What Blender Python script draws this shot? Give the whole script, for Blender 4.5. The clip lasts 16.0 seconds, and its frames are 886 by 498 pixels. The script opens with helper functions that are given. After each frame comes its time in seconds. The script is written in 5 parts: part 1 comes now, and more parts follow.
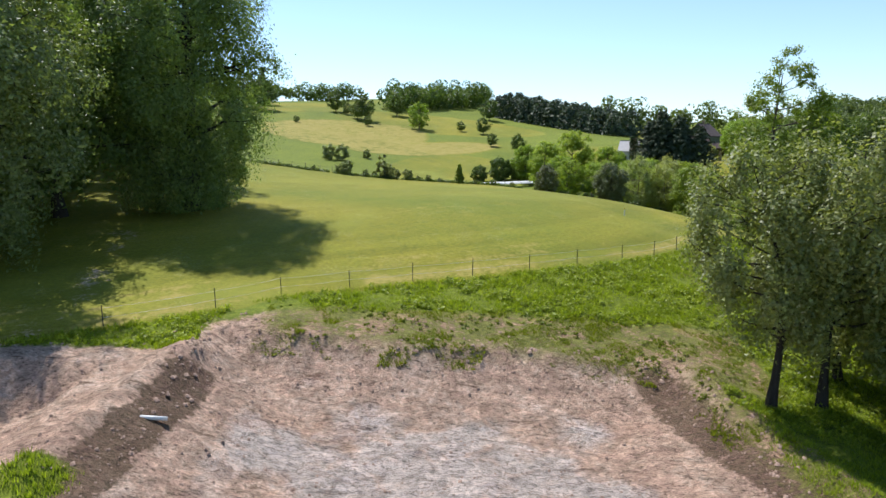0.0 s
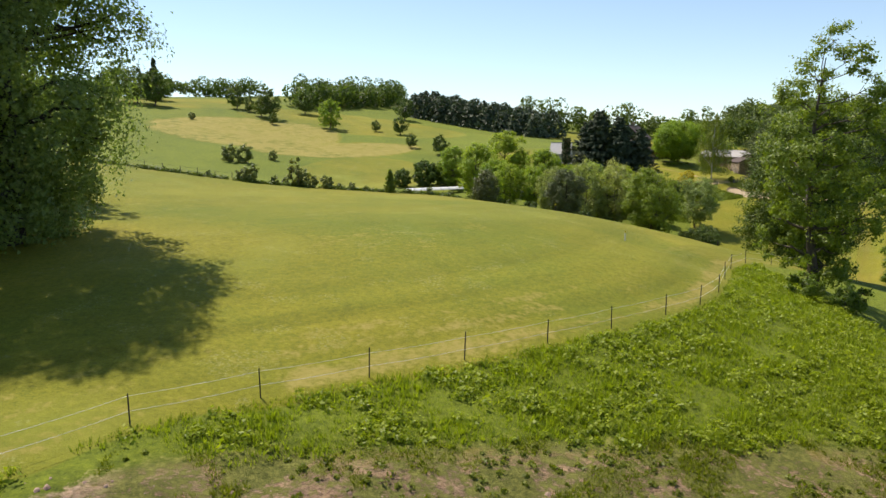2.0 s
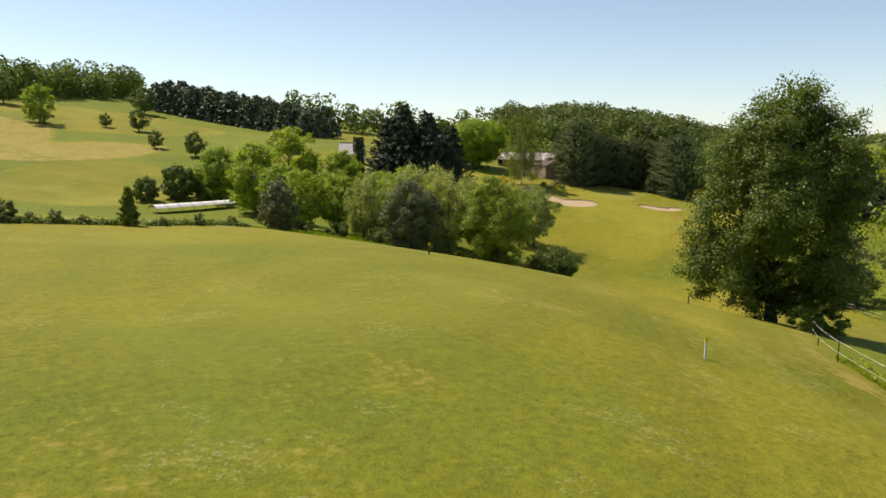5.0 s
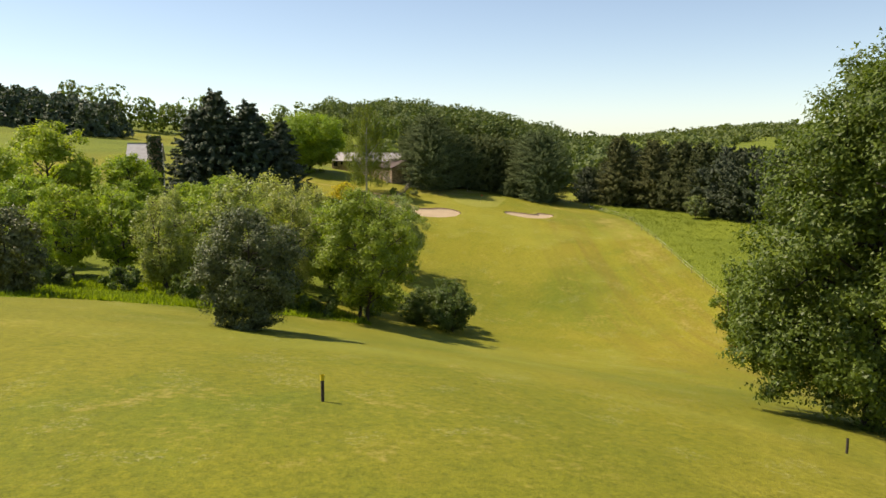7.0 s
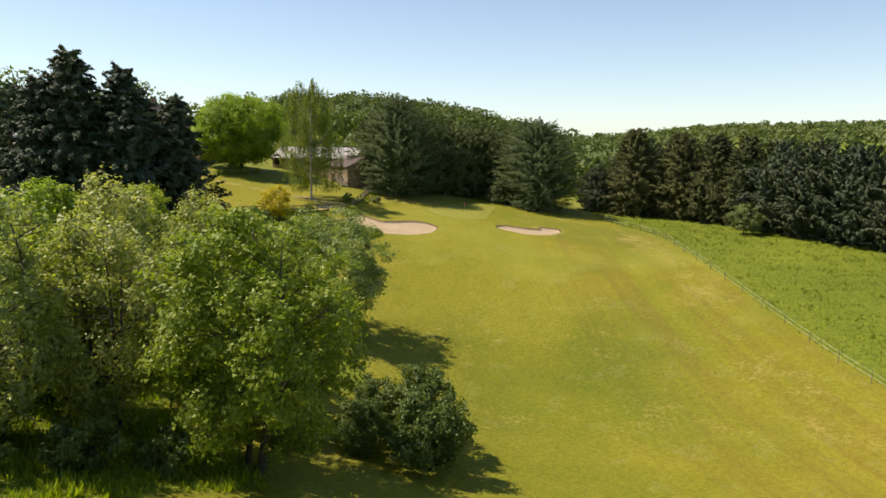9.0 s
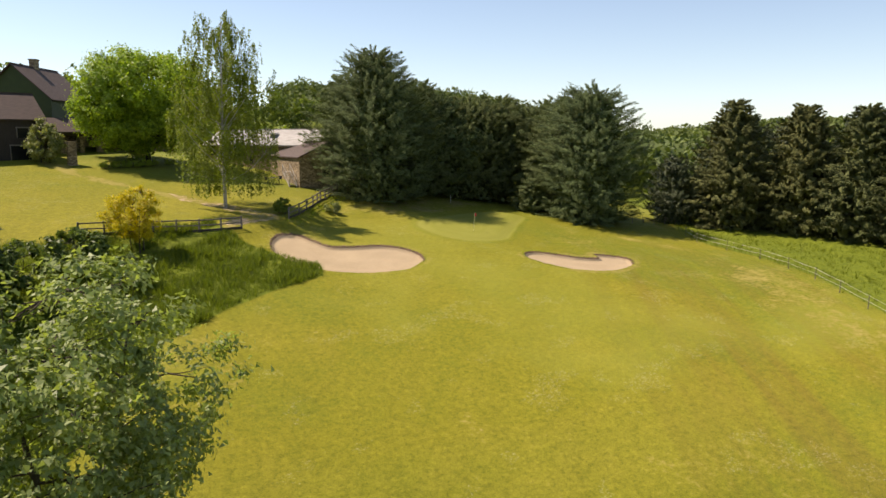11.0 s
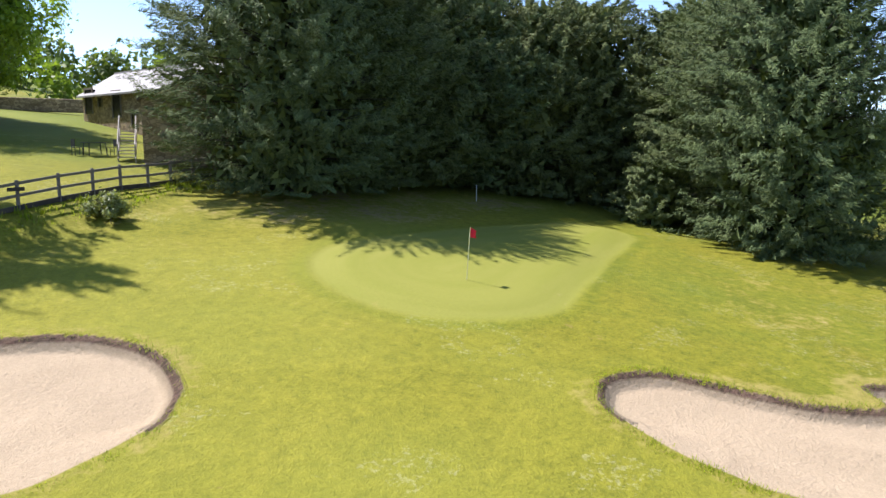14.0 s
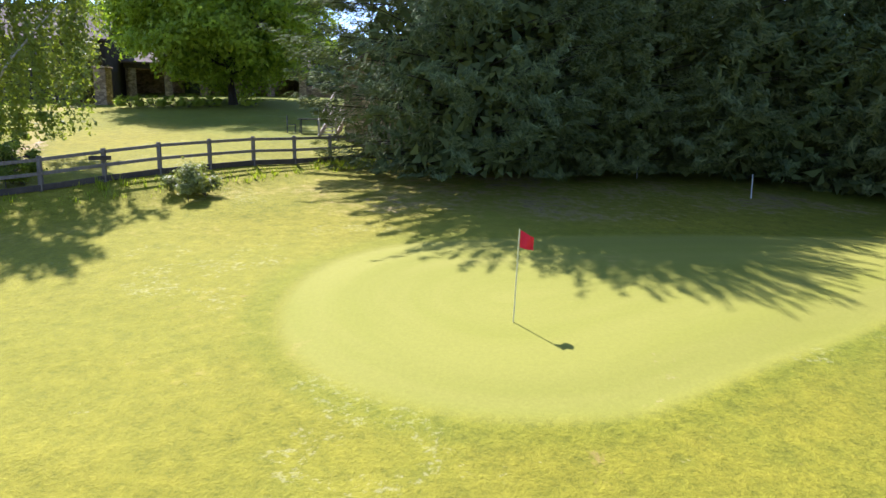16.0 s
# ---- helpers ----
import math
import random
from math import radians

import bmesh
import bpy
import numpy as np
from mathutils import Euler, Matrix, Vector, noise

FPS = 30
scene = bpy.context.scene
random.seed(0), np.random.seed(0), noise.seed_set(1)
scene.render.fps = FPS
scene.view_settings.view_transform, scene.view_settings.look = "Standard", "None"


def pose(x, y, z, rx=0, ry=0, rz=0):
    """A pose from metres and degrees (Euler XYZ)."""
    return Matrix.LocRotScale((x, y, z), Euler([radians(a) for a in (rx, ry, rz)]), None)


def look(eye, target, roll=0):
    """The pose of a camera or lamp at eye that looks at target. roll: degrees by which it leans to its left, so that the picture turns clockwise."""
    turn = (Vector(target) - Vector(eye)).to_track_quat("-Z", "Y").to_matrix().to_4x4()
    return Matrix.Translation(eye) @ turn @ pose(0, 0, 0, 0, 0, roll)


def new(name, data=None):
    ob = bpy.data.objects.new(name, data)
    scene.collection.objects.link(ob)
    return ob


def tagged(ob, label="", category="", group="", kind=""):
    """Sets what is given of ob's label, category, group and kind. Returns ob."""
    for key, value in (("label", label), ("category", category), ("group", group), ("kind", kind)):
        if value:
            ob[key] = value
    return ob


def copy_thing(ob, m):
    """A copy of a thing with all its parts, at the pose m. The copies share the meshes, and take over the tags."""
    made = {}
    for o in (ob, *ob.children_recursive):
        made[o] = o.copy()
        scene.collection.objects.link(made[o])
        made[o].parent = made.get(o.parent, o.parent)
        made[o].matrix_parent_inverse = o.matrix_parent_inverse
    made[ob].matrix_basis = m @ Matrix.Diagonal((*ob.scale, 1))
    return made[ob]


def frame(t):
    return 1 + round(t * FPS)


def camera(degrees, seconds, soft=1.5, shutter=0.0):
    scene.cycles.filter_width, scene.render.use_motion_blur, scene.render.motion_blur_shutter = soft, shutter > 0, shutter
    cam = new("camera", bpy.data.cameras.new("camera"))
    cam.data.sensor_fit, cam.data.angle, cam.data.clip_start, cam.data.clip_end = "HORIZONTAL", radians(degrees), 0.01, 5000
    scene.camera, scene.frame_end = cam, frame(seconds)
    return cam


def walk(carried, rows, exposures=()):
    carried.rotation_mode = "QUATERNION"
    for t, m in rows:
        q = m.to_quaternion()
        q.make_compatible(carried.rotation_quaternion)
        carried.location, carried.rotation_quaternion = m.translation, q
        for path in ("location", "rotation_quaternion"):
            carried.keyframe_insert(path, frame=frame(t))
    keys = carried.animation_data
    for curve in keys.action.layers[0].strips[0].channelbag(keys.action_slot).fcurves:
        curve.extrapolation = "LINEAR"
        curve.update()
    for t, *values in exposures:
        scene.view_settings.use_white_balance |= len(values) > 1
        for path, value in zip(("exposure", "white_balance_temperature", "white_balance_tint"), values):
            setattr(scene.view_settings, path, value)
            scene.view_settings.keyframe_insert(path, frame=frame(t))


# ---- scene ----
cam = camera(63.5, 16.0)
PATH = [
    (0, (1.034, -0.569, 24.389), (0.997, 1.408, 24.088), -0.4),
    (0.5, (0.111, 4.414, 24.396), (0.129, 6.391, 24.096), -0.3),
    (1, (-0.85, 10.128, 24.357), (-0.768, 12.104, 24.058), -0.3),
    (1.5, (-1.725, 15.805, 24.308), (-1.576, 17.777, 24.009), -0.1),
    (2, (-2.446, 21.784, 24.309), (-2.226, 23.75, 24.01), 0.0),
    (2.5, (-3.01, 27.706, 24.216), (-2.713, 29.662, 23.92), 0.1),
    (3, (-3.353, 34.264, 24.094), (-2.956, 36.202, 23.8), 0.2),
    (3.5, (-3.322, 40.826, 23.885), (-2.81, 42.738, 23.593), 0.1),
    (4, (-2.916, 47.506, 23.83), (-2.286, 49.382, 23.538), 0.3),
    (6.5, (6.482, 85.239, 24.236), (7.675, 86.817, 23.941), -0.0),
    (7, (10.561, 92.507, 23.856), (11.849, 94.009, 23.561), -0.1),
    (7.5, (16.037, 99.632, 23.801), (17.384, 101.079, 23.502), -0.0),
    (8, (21.726, 106.521, 23.288), (23.084, 107.959, 22.989), 0.0),
    (8.5, (27.959, 113.749, 22.834), (29.316, 115.187, 22.537), 0.1),
    (11, (67.963, 151.051, 20.01), (69.242, 152.559, 19.708), -0.0),
    (11.5, (75.327, 158.254, 19.19), (76.607, 159.76, 18.886), -0.1),
    (12, (82.279, 164.905, 18.311), (83.56, 166.411, 18.008), 0.0),
    (12.5, (88.335, 170.732, 17.415), (89.605, 172.249, 17.118), 0.1),
    (13, (94.044, 175.883, 16.805), (95.253, 177.447, 16.506), 0.1),
    (13.5, (99.397, 179.939, 16.16), (100.507, 181.576, 15.865), 0.1),
    (14, (103.986, 183.095, 15.572), (104.97, 184.812, 15.281), 0.1),
    (14.5, (107.699, 185.388, 15.031), (108.498, 187.2, 14.745), 0.0),
    (15, (110.827, 187.208, 14.671), (111.375, 189.11, 14.384), -0.0),
    (15.5, (113.628, 188.748, 14.439), (113.86, 190.714, 14.152), 0.1),
    (16, (116.263, 190.18, 14.381), (116.156, 192.155, 14.087), -0.1),
]
EXPOSURES = [(0.0, 0.69, 6050, 14), (0.5, 0.65, 6050, 11), (1.5, 0.58, 6350, 10), (2.0, 0.58, 6850, 14), (2.5, 0.56, 7150, 17), (3.5, 0.40, 7500, 17), (7.0, 0.6, 7600, 17), (8.5, 0.58, 7350, 17), (11.0, 0.68, 7600, 20), (12.5, 0.77, 7950, 23), (13.3, 0.95, 7400, 18), (14.2, 1.24, 5600, 22), (15.0, 1.46, 5100, 27), (16.0, 1.53, 5800, 27)]
walk(cam, [(t, look(eye, target, roll)) for t, eye, target, roll in PATH], EXPOSURES)

# ---- daylight ----
SUN_AZ, SUN_EL = -34.0, 56.5  # degrees from +y towards +x, and above the horizon
world = bpy.data.worlds.new("sky")
scene.world = world
world.use_nodes = True
wn, wl = world.node_tree.nodes, world.node_tree.links
sky = wn.new("ShaderNodeTexSky")
sky.sky_type, sky.sun_disc = "NISHITA", False
sky.sun_elevation, sky.sun_rotation = radians(SUN_EL), radians(SUN_AZ)
sky.altitude, sky.air_density, sky.dust_density, sky.ozone_density = 100, 1.0, 0.25, 1.2
cool = wn.new("ShaderNodeMix")
cool.data_type, cool.blend_type = "RGBA", "MULTIPLY"
cool.inputs[0].default_value, cool.inputs[7].default_value = 1.0, (0.81, 0.98, 1.12, 1.0)
grey, haze = wn.new("ShaderNodeRGBToBW"), wn.new("ShaderNodeMix")
haze.data_type, haze.inputs[0].default_value = "RGBA", 0.28
wl.new(sky.outputs["Color"], grey.inputs[0])
wl.new(sky.outputs["Color"], haze.inputs[6])
wl.new(grey.outputs[0], haze.inputs[7])
wl.new(haze.outputs[2], cool.inputs[6])
wl.new(cool.outputs[2], wn["Background"].inputs["Color"])
wn["Background"].inputs["Strength"].default_value = 0.105

sun = new("sun", bpy.data.lights.new("sun", "SUN"))
sun.data.energy, sun.data.angle, sun.data.color = 4.45, radians(0.6), (1.0, 0.95, 0.86)
az, el = radians(SUN_AZ), radians(SUN_EL)
sun.matrix_world = look((400 * math.sin(az) * math.cos(el), 400 * math.cos(az) * math.cos(el), 400 * math.sin(el)), (0, 0, 0))

# ---- materials ----
class Nodes:
    """Short-hand for building a node material."""

    def __init__(self, name):
        self.mat = bpy.data.materials.new(name)
        self.mat.use_nodes = True
        self.tree = self.mat.node_tree
        self.bsdf = self.tree.nodes["Principled BSDF"]
        self.out = self.tree.nodes["Material Output"]

    def add(self, kind, **values):
        node = self.tree.nodes.new(kind)
        for key, value in values.items():
            if key == "operation":
                node.operation = value
            elif key == "data_type":
                node.data_type = value
            elif key == "blend_type":
                node.blend_type = value
            elif key == "attribute_name":
                node.attribute_name = value
        return node

    def link(self, a, b):
        self.tree.links.new(a, b)

    def noise(self, scale, detail=4.0, rough=0.6, warp=0.0, stretch=None):
        n = self.add("ShaderNodeTexNoise")
        n.inputs["Scale"].default_value, n.inputs["Detail"].default_value = scale, detail
        n.inputs["Roughness"].default_value, n.inputs["Distortion"].default_value = rough, warp
        where = self.add("ShaderNodeTexCoord").outputs["Object"]
        if stretch:
            m = self.add("ShaderNodeMapping")
            m.inputs["Scale"].default_value = stretch
            self.link(where, m.inputs["Vector"])
            where = m.outputs["Vector"]
        self.link(where, n.inputs["Vector"])
        return n.outputs["Fac"]

    def ramp(self, fac, stops):
        r = self.add("ShaderNodeValToRGB")
        while len(r.color_ramp.elements) < len(stops):
            r.color_ramp.elements.new(0.5)
        for e, (at, c) in zip(r.color_ramp.elements, stops):
            e.position, e.color = at, ((*c, 1) if len(c) == 3 else (c[0],) * 3 + (1,))
        self.link(fac, r.inputs["Fac"])
        return r.outputs["Color"]

    def mix(self, fac, a, b, blend="MIX"):
        m = self.add("ShaderNodeMix", data_type="RGBA", blend_type=blend)
        sockets = [m.inputs[0], m.inputs[6], m.inputs[7]]
        for value, socket in zip((fac, a, b), sockets):
            if isinstance(value, (int, float)):
                socket.default_value = value
            elif isinstance(value, tuple):
                socket.default_value = (*value, 1)
            else:
                self.link(value, socket)
        return m.outputs[2]

    def math(self, op, a, b=0.0):
        m = self.add("ShaderNodeMath", operation=op)
        for value, socket in zip((a, b), m.inputs):
            if isinstance(value, (int, float)):
                socket.default_value = value
            else:
                self.link(value, socket)
        return m.outputs[0]

    def attr(self, name):
        return self.add("ShaderNodeAttribute", attribute_name=name).outputs["Fac"]

    def finish(self, color, rough=0.8, bump=None, strength=0.4, distance=0.05, spec=0.3):
        if isinstance(color, tuple):
            self.bsdf.inputs["Base Color"].default_value = (*color, 1)
        else:
            self.link(color, self.bsdf.inputs["Base Color"])
        if isinstance(rough, (int, float)):
            self.bsdf.inputs["Roughness"].default_value = rough
        else:
            self.link(rough, self.bsdf.inputs["Roughness"])
        self.bsdf.inputs["Specular IOR Level"].default_value = spec
        if bump is not None:
            b = self.add("ShaderNodeBump")
            b.inputs["Strength"].default_value, b.inputs["Distance"].default_value = strength, distance
            self.link(bump, b.inputs["Height"])
            self.link(b.outputs["Normal"], self.bsdf.inputs["Normal"])
        return self.mat


def leaf_material(name, dark, light, glow=0.35, rough=0.5, spec=0.3):
    """Leaves: uneven colour leaf by leaf and tree by tree, some light passing through."""
    n = Nodes(name)
    island = n.add("ShaderNodeNewGeometry").outputs["Random Per Island"]
    whole = n.add("ShaderNodeObjectInfo").outputs["Random"]
    patch = n.noise(0.9, 3.0)
    fac = n.math("ADD", n.math("MULTIPLY", island, 0.5), n.math("MULTIPLY", patch, 0.5))
    color = n.ramp(fac, [(0.1, dark), (0.75, light)])
    tint = n.ramp(whole, [(0.0, (0.82, 0.9, 0.85)), (1.0, (1.15, 1.08, 0.95))])
    color = n.mix(1.0, color, tint, "MULTIPLY")
    n.finish(color, rough, spec=spec)
    thin = n.add("ShaderNodeBsdfTranslucent")
    warm = n.mix(1.0, color, (1.25, 1.3, 0.5), "MULTIPLY")
    n.link(warm, thin.inputs["Color"])
    both = n.add("ShaderNodeMixShader")
    both.inputs[0].default_value = glow
    n.link(n.bsdf.outputs[0], both.inputs[1])
    n.link(thin.outputs[0], both.inputs[2])
    n.link(both.outputs[0], n.out.inputs["Surface"])
    return n.mat


def plain_material(name, dark, light, scale, rough=0.8, bump=0.3, distance=0.01, stretch=None, spec=0.3, metal=0.0):
    """A surface with broad stains and fine grain."""
    n = Nodes(name)
    broad, fine = n.noise(scale, 5.0, 0.6, 0.3, stretch), n.noise(scale * 9, 3.0, 0.7, 0.0, stretch)
    fac = n.math("ADD", n.math("MULTIPLY", broad, 0.65), n.math("MULTIPLY", fine, 0.35))
    n.bsdf.inputs["Metallic"].default_value = metal
    return n.finish(n.ramp(fac, [(0.3, dark), (0.7, light)]), rough, fine, bump, distance, spec)


LEAF_BROAD = leaf_material("leaf_broad", (0.075, 0.120, 0.020), (0.225, 0.290, 0.042), 0.45)
LEAF_BEECH = leaf_material("leaf_beech", (0.080, 0.128, 0.050), (0.220, 0.300, 0.105), 0.48)
LEAF_DEEP = leaf_material("leaf_deep", (0.050, 0.084, 0.022), (0.150, 0.205, 0.050), 0.38)
LEAF_GREY = leaf_material("leaf_grey", (0.095, 0.120, 0.045), (0.280, 0.315, 0.120), 0.42, 0.5, 0.4)
LEAF_WILLOW = leaf_material("leaf_willow", (0.150, 0.185, 0.065), (0.410, 0.450, 0.160), 0.45, 0.5, 0.4)
LEAF_LIME = leaf_material("leaf_lime", (0.140, 0.215, 0.026), (0.370, 0.450, 0.064), 0.48)
LEAF_OAK = leaf_material("leaf_oak", (0.045, 0.078, 0.014), (0.155, 0.205, 0.034), 0.34)
LEAF_MID = leaf_material("leaf_mid", (0.090, 0.150, 0.020), (0.260, 0.335, 0.046), 0.42)
LEAF_CHESTNUT = leaf_material("leaf_chestnut", (0.115, 0.190, 0.018), (0.330, 0.440, 0.045), 0.45)
LEAF_HOLLY = leaf_material("leaf_holly", (0.042, 0.058, 0.020), (0.165, 0.185, 0.078), 0.16, 0.5, 0.28)
LEAF_CONIFER = leaf_material("leaf_conifer", (0.034, 0.056, 0.027), (0.170, 0.205, 0.082), 0.10, 0.7, 0.1)
LEAF_HEDGE = leaf_material("leaf_hedge", (0.022, 0.037, 0.019), (0.080, 0.102, 0.045), 0.15, 0.6)
LEAF_CONIFER_WARM = leaf_material("leaf_conifer_warm", (0.034, 0.046, 0.021), (0.138, 0.148, 0.056), 0.10, 0.7, 0.1)
LEAF_FIR = leaf_material("leaf_fir", (0.022, 0.040, 0.024), (0.085, 0.112, 0.058), 0.14, 0.6)
LEAF_YELLOW = leaf_material("leaf_yellow", (0.28, 0.25, 0.012), (0.66, 0.52, 0.02), 0.35)
LEAF_BIRCH = leaf_material("leaf_birch", (0.095, 0.125, 0.022), (0.250, 0.290, 0.050), 0.48)
GRASS_LONG = leaf_material("grass_long", (0.110, 0.168, 0.010), (0.315, 0.380, 0.028), 0.45, 0.5)
GRASS_MEADOW = leaf_material("grass_meadow", (0.100, 0.128, 0.010), (0.220, 0.245, 0.022), 0.45, 0.5)
GRASS_FIELD = leaf_material("grass_field", (0.070, 0.108, 0.008), (0.165, 0.205, 0.016), 0.4, 0.5)
GRASS_DARK = leaf_material("grass_dark", (0.060, 0.100, 0.014), (0.165, 0.210, 0.030), 0.4, 0.5)
WOOD_FAR = leaf_material("leaf_far", (0.055, 0.085, 0.026), (0.140, 0.180, 0.055), 0.25, 0.7)
BARK = plain_material("bark", (0.045, 0.035, 0.025), (0.13, 0.105, 0.08), 2.0, 0.9, 0.8, 0.03, (4, 4, 0.6))
BARK_DARK = plain_material("bark_dark", (0.02, 0.016, 0.012), (0.06, 0.05, 0.04), 2.0, 0.9, 0.8, 0.03, (4, 4, 0.6))
BARK_BIRCH = plain_material("bark_birch", (0.10, 0.09, 0.08), (0.62, 0.59, 0.54), 1.6, 0.7, 0.4, 0.01, (1, 1, 2.5))
TIMBER = plain_material("timber", (0.10, 0.085, 0.068), (0.23, 0.20, 0.165), 3.0, 0.85, 0.5, 0.005, (6, 6, 1))
TIMBER_DARK = plain_material("timber_dark", (0.035, 0.028, 0.022), (0.09, 0.075, 0.06), 3.0, 0.85, 0.5, 0.005)


def ground_material():
    n = Nodes("ground")
    broad, mid, fine, tiny = n.noise(0.035, 4.0, 0.55, 0.6), n.noise(0.35, 5.0, 0.65, 0.6), n.noise(2.6, 5.0, 0.7), n.noise(14.0, 4.0, 0.75)
    fac = n.math("ADD", n.math("MULTIPLY", broad, 0.6), n.math("ADD", n.math("MULTIPLY", mid, 0.2), n.math("MULTIPLY", fine, 0.2)))
    mown = n.ramp(fac, [(0.37, (0.124, 0.152, 0.010)), (0.5, (0.172, 0.172, 0.011)), (0.63, (0.218, 0.200, 0.018))])
    speck = n.ramp(n.math("ADD", n.math("MULTIPLY", tiny, 0.6), n.math("MULTIPLY", fine, 0.4)), [(0.36, (0.68,)), (0.50, (0.98,)), (0.64, (1.22,))])
    mown = n.mix(1.0, mown, speck, "MULTIPLY")
    tufts = n.noise(5.0, 7.0, 0.82, 0.3)
    mown = n.mix(1.0, mown, n.ramp(tufts, [(0.38, (0.70, 0.74, 0.66)), (0.47, (0.98,)), (0.56, (1.04,)), (0.66, (1.22, 1.2, 1.4))]), "MULTIPLY")

    def stripes(distance, scale, drift):
        """Tone that runs along a line: streaks side by side at their distance from it, slowly broken along the way."""
        join, where = n.add("ShaderNodeCombineXYZ"), n.add("ShaderNodeSeparateXYZ")
        n.link(n.add("ShaderNodeTexCoord").outputs["Object"], where.inputs[0])
        n.link(n.math("MULTIPLY", distance, scale), join.inputs[0])
        n.link(n.math("MULTIPLY", where.outputs["Y"], drift), join.inputs[1])
        t = n.add("ShaderNodeTexNoise")
        t.inputs["Scale"].default_value, t.inputs["Detail"].default_value, t.inputs["Roughness"].default_value = 1.0, 4.0, 0.6
        n.link(join.outputs[0], t.inputs["Vector"])
        return t.outputs["Fac"]

    mow_b, mow_a = stripes(n.attr("wire_away"), 0.45, 0.02), stripes(n.attr("fence_away"), 0.35, 0.02)
    mown = n.mix(n.math("ADD", n.math("MULTIPLY", n.attr("worn"), 0.75), 0.2), mown, n.mix(1.0, mown, n.ramp(mow_b, [(0.34, (0.84, 0.82, 0.78)), (0.5, (1.0,)), (0.66, (1.14, 1.12, 1.2))]), "MULTIPLY"))
    mown = n.mix(n.attr("lane"), mown, n.mix(1.0, mown, n.ramp(mow_a, [(0.36, (0.84, 0.86, 0.8)), (0.62, (1.22, 1.2, 1.5))]), "MULTIPLY"))
    worn = n.math("MULTIPLY", n.attr("worn"), n.ramp(mow_b, [(0.38, (1,)), (0.56, (0.12,))]))
    mown = n.mix(n.math("MULTIPLY", worn, 0.42), mown, n.mix(1.0, (0.190, 0.138, 0.024), speck, "MULTIPLY"))
    pale = n.ramp(n.noise(0.055, 3.0, 0.5, 0.4), [(0.54, (0,)), (0.68, (1,))])
    mown = n.mix(n.math("MULTIPLY", pale, 0.42), mown, (0.225, 0.240, 0.034))
    swathe = n.ramp(n.noise(0.016, 3.0, 0.6, 1.2), [(0.40, (0.84, 0.88, 0.80)), (0.5, (1.0,)), (0.60, (1.06, 1.02, 0.95))])
    mown = n.mix(1.0, mown, swathe, "MULTIPLY")
    patches = n.ramp(n.noise(0.30, 5.0, 0.6), [(0.47, (0.0,)), (0.60, (1.0,))])
    daisies = n.ramp(n.math("MULTIPLY", n.noise(6.5, 5.0, 0.75), patches), [(0.53, (0,)), (0.60, (1,))])
    mown = n.mix(n.math("MULTIPLY", daisies, 0.24), mown, (0.48, 0.46, 0.26))
    scars = n.ramp(n.noise(0.42, 6.0, 0.7, 0.8), [(0.69, (0,)), (0.74, (1,))])
    mown = n.mix(n.math("MULTIPLY", scars, 0.6), mown, (0.27, 0.19, 0.06))
    green = n.ramp(n.math("ADD", n.math("MULTIPLY", broad, 0.3), n.math("MULTIPLY", stripes(n.attr("green_away"), 2.2, 0.09), 0.7)), [(0.34, (0.172, 0.186, 0.019)), (0.62, (0.226, 0.222, 0.040))])
    green = n.mix(1.0, green, n.ramp(tiny, [(0.35, (0.93,)), (0.65, (1.06,))]), "MULTIPLY")
    collar = n.ramp(n.attr("collar"), [(0.0, (1.0,)), (1.0, (0.88, 0.94, 0.86))])
    mown = n.mix(1.0, mown, collar, "MULTIPLY")
    rough = n.ramp(n.math("ADD", n.math("MULTIPLY", fac, 0.5), n.math("MULTIPLY", fine, 0.5)), [(0.36, (0.064, 0.096, 0.007)), (0.62, (0.168, 0.200, 0.014))])
    rough = n.mix(1.0, rough, speck, "MULTIPLY")
    dry = n.ramp(n.math("ADD", n.math("MULTIPLY", mid, 0.5), n.math("MULTIPLY", fine, 0.5)), [(0.35, (0.195, 0.172, 0.026)), (0.65, (0.29, 0.242, 0.060))])
    soil = n.ramp(n.math("ADD", n.math("MULTIPLY", mid, 0.5), n.math("MULTIPLY", fine, 0.5)), [(0.3, (0.30, 0.190, 0.135)), (0.5, (0.50, 0.340, 0.255)), (0.68, (0.64, 0.50, 0.41))])
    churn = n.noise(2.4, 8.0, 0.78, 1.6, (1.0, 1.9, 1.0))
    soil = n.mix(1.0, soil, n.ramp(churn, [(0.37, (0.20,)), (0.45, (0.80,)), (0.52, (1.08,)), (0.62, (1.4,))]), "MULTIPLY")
    # reflection on the wet pit floor, put into the soil colour as pale patches
    pale = n.ramp(n.math("MULTIPLY", n.attr("wet"), n.noise(0.55, 5.0, 0.65, 0.8)), [(0.28, (0,)), (0.5, (1,))])
    soil = n.mix(n.math("MULTIPLY", pale, 0.6), soil, n.mix(1.0, (0.62, 0.58, 0.55), n.ramp(churn, [(0.42, (0.3,)), (0.54, (1.15,))]), "MULTIPLY"))
    soil = n.mix(n.attr("weeds"), soil, n.mix(1.0, soil, (0.88, 0.86, 0.74), "MULTIPLY"))
    soil = n.mix(1.0, soil, n.ramp(n.noise(0.8, 5.0, 0.65, 1.0), [(0.36, (0.62,)), (0.64, (1.22,))]), "MULTIPLY")
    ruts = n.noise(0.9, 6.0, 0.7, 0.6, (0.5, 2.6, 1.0))
